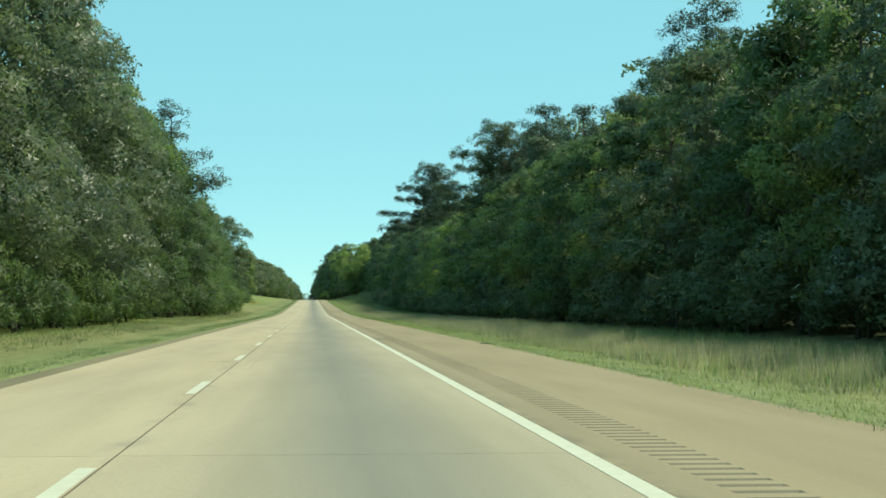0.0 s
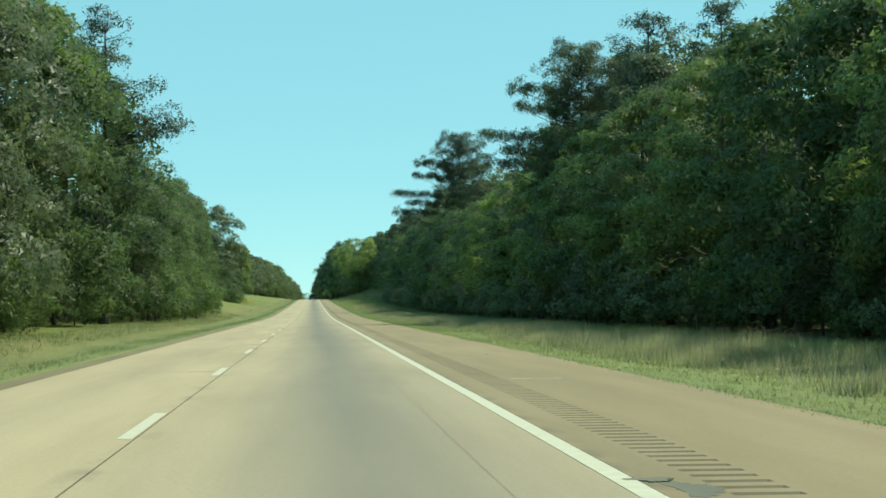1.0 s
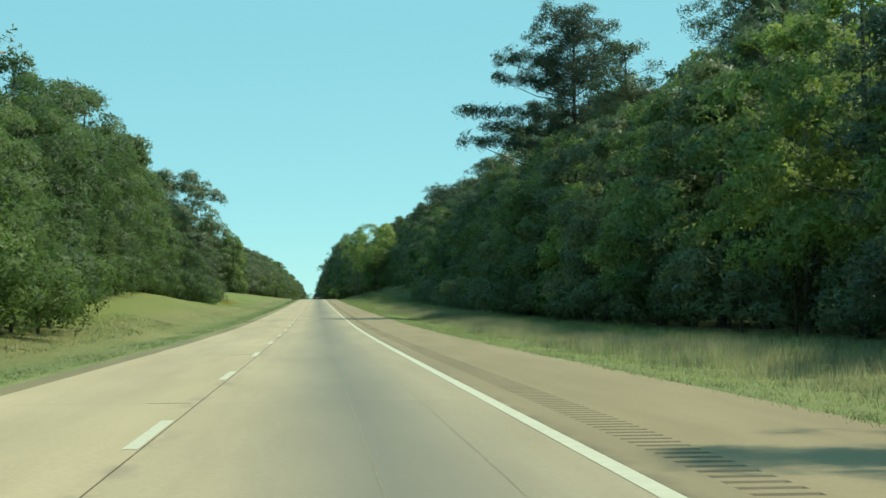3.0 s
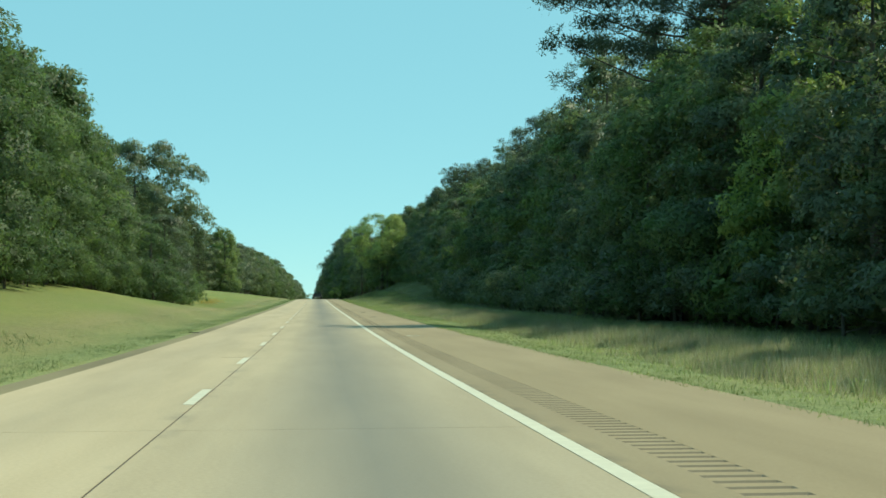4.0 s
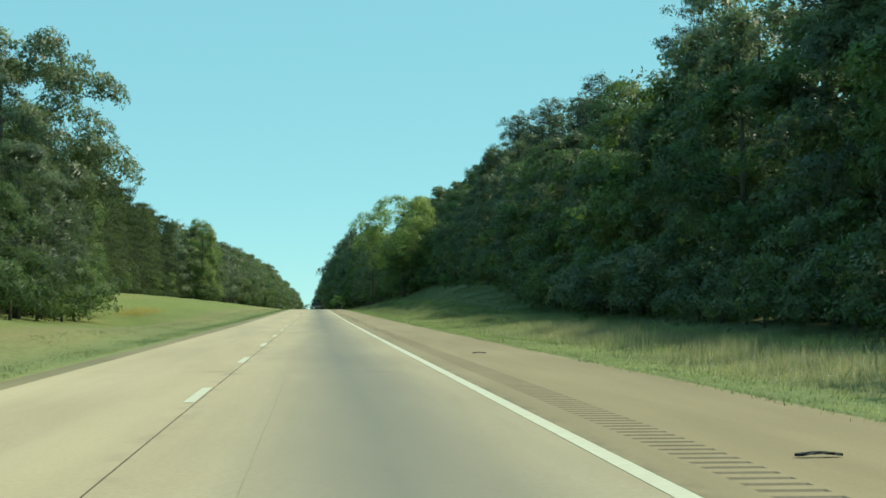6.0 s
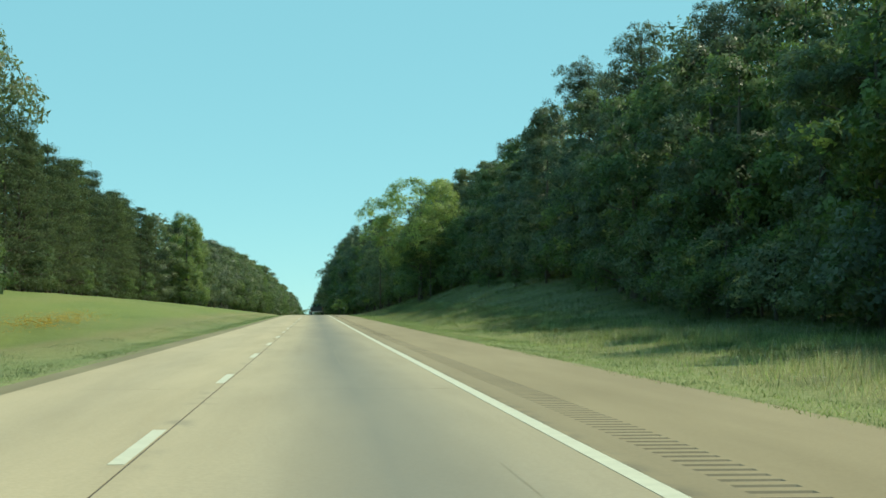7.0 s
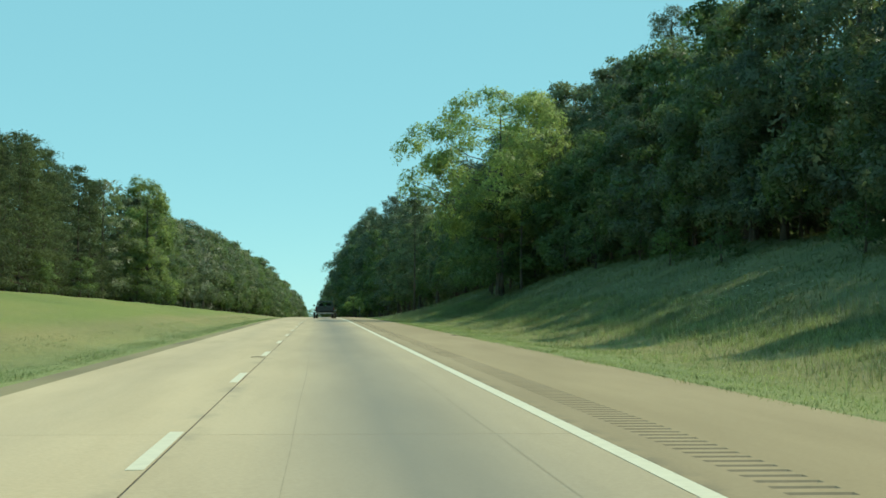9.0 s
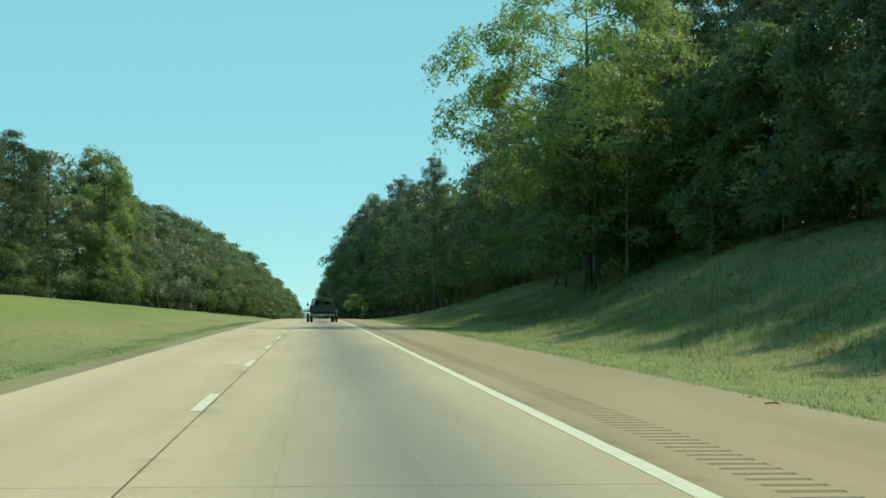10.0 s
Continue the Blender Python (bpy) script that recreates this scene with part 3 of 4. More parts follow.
# lower trees leaning out over the verge keep all but a strip of it in shade
yy = 46.0
while yy < 300:
    r = RNG.random()
    kind, lab = (OAK, "dark green oak leaning out over the shaded verge") if r < 0.42 else (BROAD, "leafy green tree leaning out over the shaded verge") if r < 0.7 else (HICKORY, "mid-green hickory leaning out over the shaded verge")
    plant(kind[RNG.integers(len(kind))], 18.6 + RNG.uniform(-0.5, 0.6), yy, RNG.uniform(11.3, 12.5), RNG.uniform(1.05, 1.2), label=lab)
    yy += RNG.uniform(5.2, 6.6)

# lighter green crowns that catch the sun among the dark ones
for k, (x, yy, h) in enumerate(((21.5, 166, 13.5), (20.5, 212, 10.8), (26.5, 261, 17), (25.5, 118, 15), (26, 149, 14.5), (25, 234, 15), (25.5, 306, 17.5))):
    plant(HICKORY[k % 2], x, yy, h, 1.05, label="light green hickory crown rising among darker trees")

# the left-hand woods, front row
y = 58.0
while y < 1500:
    h = float(np.interp(y, [30, 120, 145, 165, 180, 192, 215, 235, 250, 275, 300, 335, 350, 362, 385, 410, 470, 535, 640, 700, 800, 1000, 1500], [20, 20.4, 21.6, 20.8, 20, 12.0, 10.2, 10.6, 13.6, 15.4, 16.0, 17.3, 16, 13.5, 13.5, 15, 19.2, 19.6, 17.8, 18, 19, 20, 15]))
    x = edge_left(y) - RNG.uniform(-0.4, 1.4)
    if 455 < y < 655:
        plant(YOUNG[RNG.integers(2)], x, y, h * RNG.uniform(0.93, 1.06), RNG.uniform(0.95, 1.15), label=L_YOUNG, group="plantation pines")
        y += RNG.uniform(4.0, 5.2)
        continue
    if abs(y - 666) > 8:
        if y < 200:
            kind, lab = (OAK_HI, L_OAK) if RNG.random() < 0.75 else (BROAD_HI, L_BROAD)
        elif y < 320:
            kind, lab = (BROAD_HI, L_BROAD) if RNG.random() < 0.8 else (OAK_HI, L_OAK)
        else:
            kind, lab = (BROAD if y < 700 else BROAD_FAR, L_BROAD) if RNG.random() < (0.85 if y < 362 else 0.4) else (OAK if y < 700 else OAK_FAR, L_OAK)
        plant(kind[RNG.integers(2)], x, y, h * RNG.uniform(0.88, 1.06), RNG.uniform(0.95, 1.15), label=lab)
    y += RNG.uniform(5.5, 7.5) * (1.0 if y < 900 else 1.6)

# trees that stand out by themselves
lime = broadleaf("roadside_tree", 90, 17.8, 8.8, 4.2, 1.5, 170, 250, 0.24, M_LIGHT, lambda u: np.sin(math.pi * np.clip(0.1 + 0.78 * u, 0, 1)) ** 0.8, base=0.33)
plant(lime, 16.3, 553, 17.8, 1.0, 0, "light yellow-green spreading tree leaning out from the bank")
tulip = broadleaf("columnar_tree", 91, 20, 4.2, 0.0, 1.05, 95, 210, 0.32, M_MID, column, tall=2.0)
plant(tulip, -25.6, 664, 18.8, 1.15, 0, "upright light green tree beside the dark pines")
round_pine = pine("pine_tree", 96, 23.0, 5.2, 0.62, 100, 110, 0.2)
hero_pine = pine("pine_tree", 95, 24.2, 5.0, 0.58, 92, 120, 0.19, boughs=((-8.2, 1.0, 15.6), (-8.2, -1.0, 13.1), (-6.0, -1.5, 17.8), (-6.4, 0.5, 14.4), (-5.2, 1.5, 19.6)))
plant(hero_pine, 21.2, 283.5, 24.3, 1.0, 0, "tall pine with long boughs reaching over the verge")
plant(PINES[1], 22.0, 268, 18.5, 1.1, label=L_PINE)
plant(hero_pine, 19.4, 182, 18.9, 1.0, 12, "pine with long boughs reaching over the verge")
for x, yy, h in ((19.0, 270, 13), (19.2, 276.5, 13.5), (18.8, 283, 13.2), (19.4, 290, 12.6), (19, 176, 11.5), (20.5, 187, 16)):
    plant(BROAD_HI[int(yy) % 2], x, yy, h, 1.15, label=L_BROAD)
for k, (yy, h) in enumerate(((191, 18.8), (197, 16.4), (206, 13.0), (214, 12.2), (222, 12.2))):
    plant(OAK[k % 3], 24.6 + 0.9 * math.sin(2.3 * k), yy, h, 1.05, label=L_OAK)
plant(PINES[1], 23.0, 177, 19.7, 1.1, label=L_PINE)
plant(round_pine, 31.0, 264.5, 22.8, 1.12, 40, "tall pine with a dense rounded crown above the woods")
plant(PINES[1], 26.0, 392, 20.5, 1.0, label=L_PINE)
plant(PINES[0], 27.5, 137, 21.5, 1.1, label=L_PINE)
plant(PINES[1], 27.5, 347, 24.5, 1.1, label=L_PINE)
plant(PINES[2], 14.2, 634, 17.5, 0.65, label=L_PINE)
left_pine = pine("pine_tree", 97, 19, 3.2, 0.45, 36, 80, 0.22, boughs=((4.1, 1, 11.9), (3.3, 0.2, 12.6)))
plant(left_pine, -11.2, 177, 19.5, 1.0, 0, "pine with a long bough reaching out of the oaks")
old_oak = broadleaf("oak_tree", 98, 21.5, 11.4, 3.2, 1.75, 230, 400, 0.25, M_OAK, lambda u: np.maximum(0.2, np.sin(math.pi * np.clip(0.14 + 0.72 * u, 0, 1)) ** 0.6), aspect=0.8, base=0.4)
plant(old_oak, -22.6, 415, 21.5, 0.87, 0, "broad spreading old oak with gaps of sky in its crown")
for k, (x, yy, h) in enumerate(((-16.4, 378, 9), (-16, 388, 11), (-16.2, 397, 10.5), (-16.8, 405, 10.5), (-19, 398, 11), (-18.5, 388, 10), (-18.5, 410, 10), (-20, 406, 10), (-19, 424, 12), (-20, 380, 10), (-23, 426, 10))):
    plant((BROAD_HI if k % 4 == 0 else OAK_HI)[k % 2], x, yy, h, 1.15, label="dense low tree under an old oak")
for k in range(19):
    yy = 318 + k * 6.2
    plant(LOW[k % 2], edge_left(yy) + RNG.uniform(0.2, 1.8), yy, RNG.uniform(5, 8.5), 1.15, label="low leafy tree at the top of the grassy bank")
for x, yy, h in ((24, 562, 17.2), (25, 572, 17.5), (25.5, 545, 17), (21, 582, 16), (26, 555, 17.3)):
    plant(OAK[int(yy) % 3], x, yy, h, 1.1, label=L_OAK)
for k, (x, yy, h) in enumerate(((20.5, 561, 9), (21.5, 566, 10), (21, 574, 10), (21.5, 588, 9), (22.5, 540, 8))):
    plant(LOW[k % 2], x, yy, h, 1.2, label="low leafy tree in the shade of the woods edge")
for k in range(46):
    yy = 60 + k * 11 + RNG.uniform(-3, 3)
    if yy < 330 or 380 < yy < 440:
        plant(BUSH[k % 2], edge_left(yy) + RNG.uniform(1.6, 2.6), yy, RNG.uniform(2.2, 4.2), 1.1, label=L_BUSH, category="shrub", group="shrubs")
for k in range(40):
    yy = 60 + k * 13 + RNG.uniform(-4, 4)
    plant(BUSH[k % 2], edge_right(yy) - RNG.uniform(3.2, 5.5), yy, RNG.uniform(1.8, 3.6), 1.2, label=L_BUSH, category="shrub", group="shrubs")


for k, (x, yy, h) in enumerate(((-15.6, 373, 3.6), (-15.0, 381, 4.5), (-15.0, 389, 4), (-14.8, 396.5, 4.5), (-15.2, 404, 5), (-15.5, 372, 5), (-17.5, 408, 6), (-24.5, 661, 4), (-23, 665, 3.5), (-26.5, 660, 5), (-16, 415, 5), (-20, 419, 5))):
    plant(SKIRT[k % 2], x, yy, h, 1.15, label=L_BUSH, category="shrub", group="shrubs")
for k, (x, yy, h) in enumerate(((16.0, 549, 8.5), (17.2, 546, 9), (19.0, 551, 9), (21.4, 545, 9.5), (17.6, 556, 8.5), (16.8, 563, 8), (17.5, 571, 9), (22, 541, 10), (22.5, 536, 10))):
    plant(LOW[k % 2], x, yy, h, 1.25, label="low leafy tree in the shade of the woods edge")
for k in range(10):
    plant(SKIRT[k % 2], 18.2 + 0.7 * math.sin(k * 2.1), 262 + k * 3.4, 4.6 + math.sin(k * 1.7), 1.15, label=L_BUSH, category="shrub", group="shrubs")
for k, (x, yy) in enumerate(((21.2, 548), (22, 543), (20.6, 554), (22.4, 538), (23, 534), (23.5, 528))):
    plant(SKIRT_FAR[k % 2], x, yy, 4.8, 1.2, label=L_BUSH, category="shrub", group="shrubs")
yy = 62.0
while yy < 425:
    plant(SKIRT_FAR[RNG.integers(2)], edge_right(yy) - RNG.uniform(4.2, 5.6), yy, RNG.uniform(2.6, 4.4), 1.2, label=L_BUSH, category="shrub", group="shrubs")
    yy += RNG.uniform(3.8, 5.6)
round_shrub = broadleaf("shrub", 99, 4.2, 1.9, 0.1, 0.7, 30, 90, 0.25, M_LIGHT, dome, base=0.07)
plant(round_shrub, 7.6, 710, 4.3, 1.0, label="rounded pale green shrub beside the marker post", category="shrub", group="shrubs")
yy = 60.0
while yy < 330:
    plant(SKIRT[RNG.integers(2)], edge_left(yy) + RNG.uniform(0.4, 1.8), yy, RNG.uniform(3.5, 6.5), 1.1, label=L_BUSH, category="shrub", group="shrubs")
    yy += RNG.uniform(3.6, 5.2)
yy = 318.0
while yy < 445:
    plant(SKIRT[RNG.integers(2)], edge_left(yy) + RNG.uniform(0.8, 2.2), yy, RNG.uniform(3.0, 5.0), 1.1, label=L_BUSH, category="shrub", group="shrubs")
    yy += RNG.uniform(3.6, 5.2)
yy = 70.0
while yy < 640:
    plant(SKIRT_FAR[RNG.integers(2)], edge_right(yy) - RNG.uniform(-0.5, 1.5), yy, RNG.uniform(4.0, 6.5), 1.15, label=L_BUSH, category="shrub", group="shrubs")
    yy += RNG.uniform(4.5, 6.0)


for k, (yy, h) in enumerate(((472, 5.5), (489, 4), (497, 7), (521, 5), (529, 6.5), (556, 4.5), (578, 6), (603, 5), (611, 4), (632, 6))):
    plant(LOW[k % 2], edge_left(yy) + 1.6 + 0.8 * math.sin(3 * k), yy, h, 1.1, label="low leafy sapling in front of the dark pines")


# the depth of the woods behind
def make_woodland(name, side, label):
    protos, plain_ones, sparse = [], [], []
    for k in range(3):
        for kept, per, size in ((protos, 92, 0.44), (plain_ones, 44, 0.8), (sparse, 11, 1.8)):
            rng = np.random.default_rng(120 + k)
            n = 20
            c, u = envelope(rng, n, 18.4, 1.2, 4.4, dome)
            rad = 2.1 * rng.uniform(0.7, 1.3, (n, 1)) * np.array([[1, 1, 0.85]])
            kept.append(leaves(rng, c, rad, c * np.array([[0, 0, 0.75]]), per, size, 0.7))
    rng = np.random.default_rng(119)
    c, u = envelope(rng, 9, 4.2, 0.4, 2.6, dome)
    thicket = leaves(rng, c, 1.5 * rng.uniform(0.7, 1.3, (9, 1)) * np.array([[1, 1, 0.85]]), c * np.array([[0, 0, 0.5]]), 78, 0.42, 0.75)
    V, F, N, base = [], [], [], 0
    rng = np.random.default_rng(130 + side)
    for row, first, pace in ((0, 6.5, 8.5), (1, 13.5, 11.0), (2, 21.0, 14.0), (3, 3.5, 4.5), (4, 9.5, 6.0), (5, 29.0, 13.0), (6, 39.0, 13.0), (7, 50.0, 14.0), (8, 62.0, 14.0)):
        yy = 30.0 + row * 3
        while yy < (760 if row > 4 else 1300 if side > 0 else 1500):
            e = edge_right(yy) if side > 0 else edge_left(yy)
            x = e + side * (first + rng.uniform(-1.5, 1.5))
            h = rng.uniform(0.9, 1.05) * (0.62 if side < 0 and 185 < yy < 235 else 0.74 if side < 0 and 185 < yy < 430 else 0.9 if side > 0 and 515 < yy < 600 else 0.98) * (0.82 if row in (1, 2) or row > 4 else 1.0)
            v, f, nr = (protos if row == 0 and yy < (620 if side > 0 else 460) else plain_ones if row < 3 else sparse)[rng.integers(3)] if row not in (3, 4) else thicket
            a = rng.uniform(0, 6.28)
            ca, sa = math.cos(a), math.sin(a)
            turned = lambda q: np.stack([q[:, 0] * ca - q[:, 1] * sa, q[:, 0] * sa + q[:, 1] * ca, q[:, 2]], -1)
            V.append(turned(v) * np.array([1.1 if row < 5 else 1.5, 1.1 if row < 5 else 1.5, h]) + np.array([x, yy, land(x, yy)]))
            N.append(turned(nr))
            F.append(f + base)
            base += len(v)
            yy += pace * rng.uniform(0.85, 1.2) * (1.0 if yy < 900 else 1.5)
    for k in range(-1, 14):
        # far woods beyond the crest close the view down the road
        v, f, nr = plain_ones[k % 3]
        V.append(v * np.array([1.5, 1.5, rng.uniform(0.7, 0.9)]) + np.array([side * (k * 9.0 + 2), 1900 + rng.uniform(-40, 40), 0]))
        N.append(nr)
        F.append(f + base)
        base += len(v)
    me = array_mesh(name, np.concatenate(V), np.concatenate(F), M_OAK, normals=np.concatenate(N))
    tagged(link_mesh(name, me, None), label, "woods", kind="stuff")


make_woodland("deep_woods", 1, "dense dark green woods behind the first trees")
make_woodland("median_woods", -1, "dense green woods filling the wide median")


# ---- grass and weeds ----
def make_blades(name, label, count, sample, height, width, mat, seed, lean=0.6):
    rng = np.random.default_rng(seed)
    x, y = sample(rng, count)
    z = grade(y) + verge(x, y) - 0.02
    c = np.repeat(np.stack([x, y, z], -1), 3, 0)
    m = len(c)
    c[:, :2] += rng.normal(size=(m, 2)) * 0.07
    h = height(np.repeat(x, 3), np.repeat(y, 3)) * rng.uniform(0.5, 1.3, m)
    a = rng.uniform(0, 2 * math.pi, m)
    side = np.stack([np.cos(a), np.sin(a), 0 * a], -1) * (width * rng.uniform(0.7, 1.4, m))[:, None]
    tip = np.stack([rng.normal(size=m) * lean * h, rng.normal(size=m) * lean * h, h], -1)
    v = np.stack([c - side, c + side, c + tip], 1).reshape(-1, 3)
    soft = unit(rng.normal(size=(m, 3)) * 0.28 + np.array([0, 0, 1.0]))
    me = array_mesh(name, v, np.arange(3 * m).reshape(-1, 3), mat, normals=np.repeat(soft, 3, 0))
    tagged(link_mesh(name, me, None), label, "grass", kind="stuff")


def along(rng, n, x0, x1, y0=44, y1=600, power=1.0):
    y = y0 + (y1 - y0) * rng.uniform(0, 1, n) ** 1.05
    x = x0 + (x1 - x0) * rng.uniform(0, 1, n) ** power
    return x, y


make_blades("verge_grass", "green grass fringing the paved shoulder", 120000, lambda r, n: along(r, n, 6.72, 15.5, power=1.35), lambda x, y: 0.05 + 0.035 * np.sin(0.31 * y + 2 * x) ** 2 + 0.015 * np.clip(x - 7.5, 0, 8) ** 1.3, 0.0065, M_BLADE, 201, 0.5)
make_blades("median_grass", "green grass fringing the gravel edge", 44000, lambda r, n: along(r, n, -3.45, -7.5, y0=58, power=1.5), lambda x, y: 0.04 + 0.035 * np.sin(0.27 * y + x) ** 2, 0.0065, M_BLADE, 202, 0.55)
make_blades("bank_grass", "long green bank grass with shade in its colour", 90000, lambda r, n: along(r, n, 11.5, 27.0, y0=370, y1=640), lambda x, y: 0.1 + 0.07 * np.sin(0.21 * y + 0.6 * x) ** 2, 0.009, M_BANK_SHADED, 205, 0.7)


def weed_line(rng, n):
    y = 60 + 580 * rng.uniform(0, 1, 3 * n) ** 1.05
    keep = rng.uniform(0, 1, 3 * n) < 0.35 + 0.4 * np.sin(0.33 * y) * np.sin(0.12 * y + 1) + 0.25 * np.sin(1.3 * y)
    y = y[keep][:n]
    x = np.interp(y, [60, 300, 360], [10.7, 10.7, 12.9]) + 0.6 * np.sin(0.05 * y) + rng.normal(size=len(y)) * np.interp(y, [300, 360], [1.1, 1.7])
    return x[x > 8.3], y[x > 8.3]


def seeding_line(rng, n):
    x, y = weed_line(rng, n)
    keep = (y < 330) | (rng.uniform(0, 1, len(y)) < 0.35)
    return x[keep], y[keep]


make_blades("tall_weeds", "tall pale seeding weeds where the mowing stops", 48000, seeding_line, lambda x, y: 0.4 + 0.16 * np.sin(y * 0.23 + 0.5 * x), 0.0035, M_STRAW, 203, 0.3)
make_blades("green_weeds", "tall green weeds where the mowing stops", 30000, weed_line, lambda x, y: 0.3 + 0.1 * np.sin(y * 0.23 + 0.5 * x), 0.007, M_BLADE, 206, 0.4)
def seed_band(rng, n):
    y = 70 + 300 * rng.uniform(0, 1, n)
    return 8.6 + 3.4 * rng.uniform(0, 1, n) ** 0.7 + 0.5 * np.sin(0.13 * y), y


make_blades("seed_grass", "pale seeding grass on the outer verge", 42000, seed_band, lambda x, y: 0.12 + 0.1 * np.clip(x - 8.4, 0, 4) ** 0.8 + 0.05 * np.sin(y * 0.31 + x), 0.003, M_STRAW, 207, 0.35)
make_blades("low_weeds", "leafy weeds along the foot of the median woods", 9000, lambda r, n: along(r, n, -6.5, -10.5, y0=60, y1=260), lambda x, y: 0.15 + 0 * x, 0.008, M_BLADE, 204, 0.5)


def flower_patch(name, cx, cy, rx, ry, n, mat, label, seed, h=0.35, size=0.055):
    rng = np.random.default_rng(seed)
    x, y = cx + rng.normal(size=n) * rx, cy + rng.normal(size=n) * ry
    z = grade(y) + verge(x, y) + h * rng.uniform(0.6, 1.2, n)
    V, F = [], []
    for k in range(5):
        a = k * 2 * math.pi / 5
        d, s = np.array([math.cos(a), math.sin(a), 0.25]) * size, np.array([-math.sin(a), math.cos(a), 0]) * size * 0.6
        c = np.stack([x, y, z], -1)
        V.append(np.stack([c, c + d - s, c + d * 1.4, c + d + s], 1))
    v = np.concatenate(V).reshape(-1, 3)
    me = array_mesh(name, v, np.arange(len(v)).reshape(-1, 4), mat)
    tagged(link_mesh(name, me, None), label, "flowers", kind="stuff")


flower_patch("yellow_flowers", -13.5, 428, 1.0, 7, 900, M_YELLOW, "patch of orange-yellow wildflowers on the grassy bank", 301)
flower_patch("roadside_flowers", 11.7, 500.5, 0.35, 0.5, 36, M_YELLOW, "clump of yellow wildflowers in the verge", 302, 0.36, 0.036)
flower_patch("daisies", 15.2, 476, 0.9, 3.0, 60, M_WHITE_PETAL, "clump of pale daisies where the mowing stops", 304, 0.5, 0.045)
for k, (x, yy) in enumerate(((8.7, 175.2), (8.4, 170.0), (9.0, 166.5))):
    flower_patch("white_flowers", x, yy, 0.16, 0.35, 12, M_WHITE_PETAL, "small clump of white wildflowers in the verge", 311 + k, 0.42, 0.036)
flower_patch("pale_flowers", 10.2, 300, 1.5, 120, 260, M_WHITE_PETAL, "scattered pale wildflowers in the verge", 303, 0.3, 0.03)


# ---- the pickup truck ahead ----
def make_truck(x, y):
    z = float(grade(y))
    truck = tagged(new("pickup_truck"), "dark green pickup truck with wide rear wheels on the lane", "truck")
    slope = math.degrees(math.atan(float(grade(y + 2) - grade(y - 2)) / 4))
    truck.matrix_world = pose(x, y, z, slope)
    bm = bmesh.new()
    box(bm, (0, 1.2, 0.82), (1.92, 2.4, 0.12), 0.02)
    for sx in (-0.92, 0.92):
        box(bm, (sx, 1.2, 1.08), (0.1, 2.4, 0.5), 0.03)
    box(bm, (0, 2.36, 1.08), (1.9, 0.08, 0.5), 0.02)
    part("bed", bm, M_BODY, truck)
    bm = box(bmesh.new(), (0, 0.0, 1.06), (1.82, 0.07, 0.52), 0.02)
    gate = part("tailgate", bm, M_BODY, truck)
    part("handle", box(bmesh.new(), (0, -0.045, 1.2), (0.24, 0.03, 0.07), 0.01), M_BLACK, gate)
    bm = bmesh.new()
    box(bm, (0, 3.35, 0.9), (1.88, 1.8, 0.7), 0.05)
    part("cab", bm, M_BODY, truck)
    part("roof", box(bmesh.new(), (0, 3.3, 1.83), (1.62, 1.35, 0.09), 0.035, (0.96, 0.92)), M_BODY, truck)
    for sx in (-0.76, 0.76):
        for yy, top in ((2.52, 2.7), (4.15, 3.85)):
            bm = bmesh.new()
            tube(bm, (sx * 1.12, yy, 1.22), (sx, top, 1.82), 0.06, 0.05, 8)
            part("pillar", bm, M_BODY, truck)
    for name, yy, tilt in (("rear_window", 2.58, 8), ("windscreen", 4.02, 24)):
        bm = box(bmesh.new(), (0, 0, 0), (1.5, 0.008, 0.6))
        ob = part(name, bm, M_GLASS, truck)
        ob.matrix_basis = pose(0, yy, 1.52, -tilt if yy < 3 else tilt)
        ob.visible_shadow = False
    for sx in (-0.4, 0.4):
        bm = box(bmesh.new(), (sx, 3.1, 1.25), (0.5, 0.16, 0.55), 0.05)
        box(bm, (sx, 3.1, 1.62), (0.26, 0.1, 0.18), 0.03)
        part("seat", bm, M_SEAT, truck)
    part("bonnet", box(bmesh.new(), (0, 5.0, 0.92), (1.8, 1.6, 0.5), 0.08, (0.94, 0.95)), M_BODY, truck)
    part("rear_bumper", box(bmesh.new(), (0, -0.14, 0.56), (1.9, 0.16, 0.16), 0.03), M_BUMPER, truck, "pale metal bumper")
    bm = box(bmesh.new(), (0, -0.226, 0.57), (0.3, 0.012, 0.1), 0.004)
    part("number_plate", bm, M_STEEL, truck, "plain pale plate")
    part("chassis", box(bmesh.new(), (0, 2.6, 0.6), (0.9, 5.4, 0.2), 0.03), M_BLACK, truck)
    for sx in (-0.98, 0.98):
        part("tail_lamp", box(bmesh.new(), (sx * 0.97, -0.02, 1.05), (0.09, 0.07, 0.34), 0.015), M_RED, truck)
        bm = bmesh.new()
        box(bm, (sx * 1.08, 1.1, 0.86), (0.3, 1.05, 0.14), 0.06, (0.8, 0.8))
        part("fender", bm, M_BODY, truck)
        bm = bmesh.new()
        tube(bm, (sx * 0.94, 3.95, 1.32), (sx * 1.18, 3.9, 1.38), 0.015, 0.015, 6)
        box(bm, (sx * 1.19, 3.9, 1.4), (0.16, 0.08, 0.22), 0.025)
        part("mirror", bm, M_BLACK, truck)
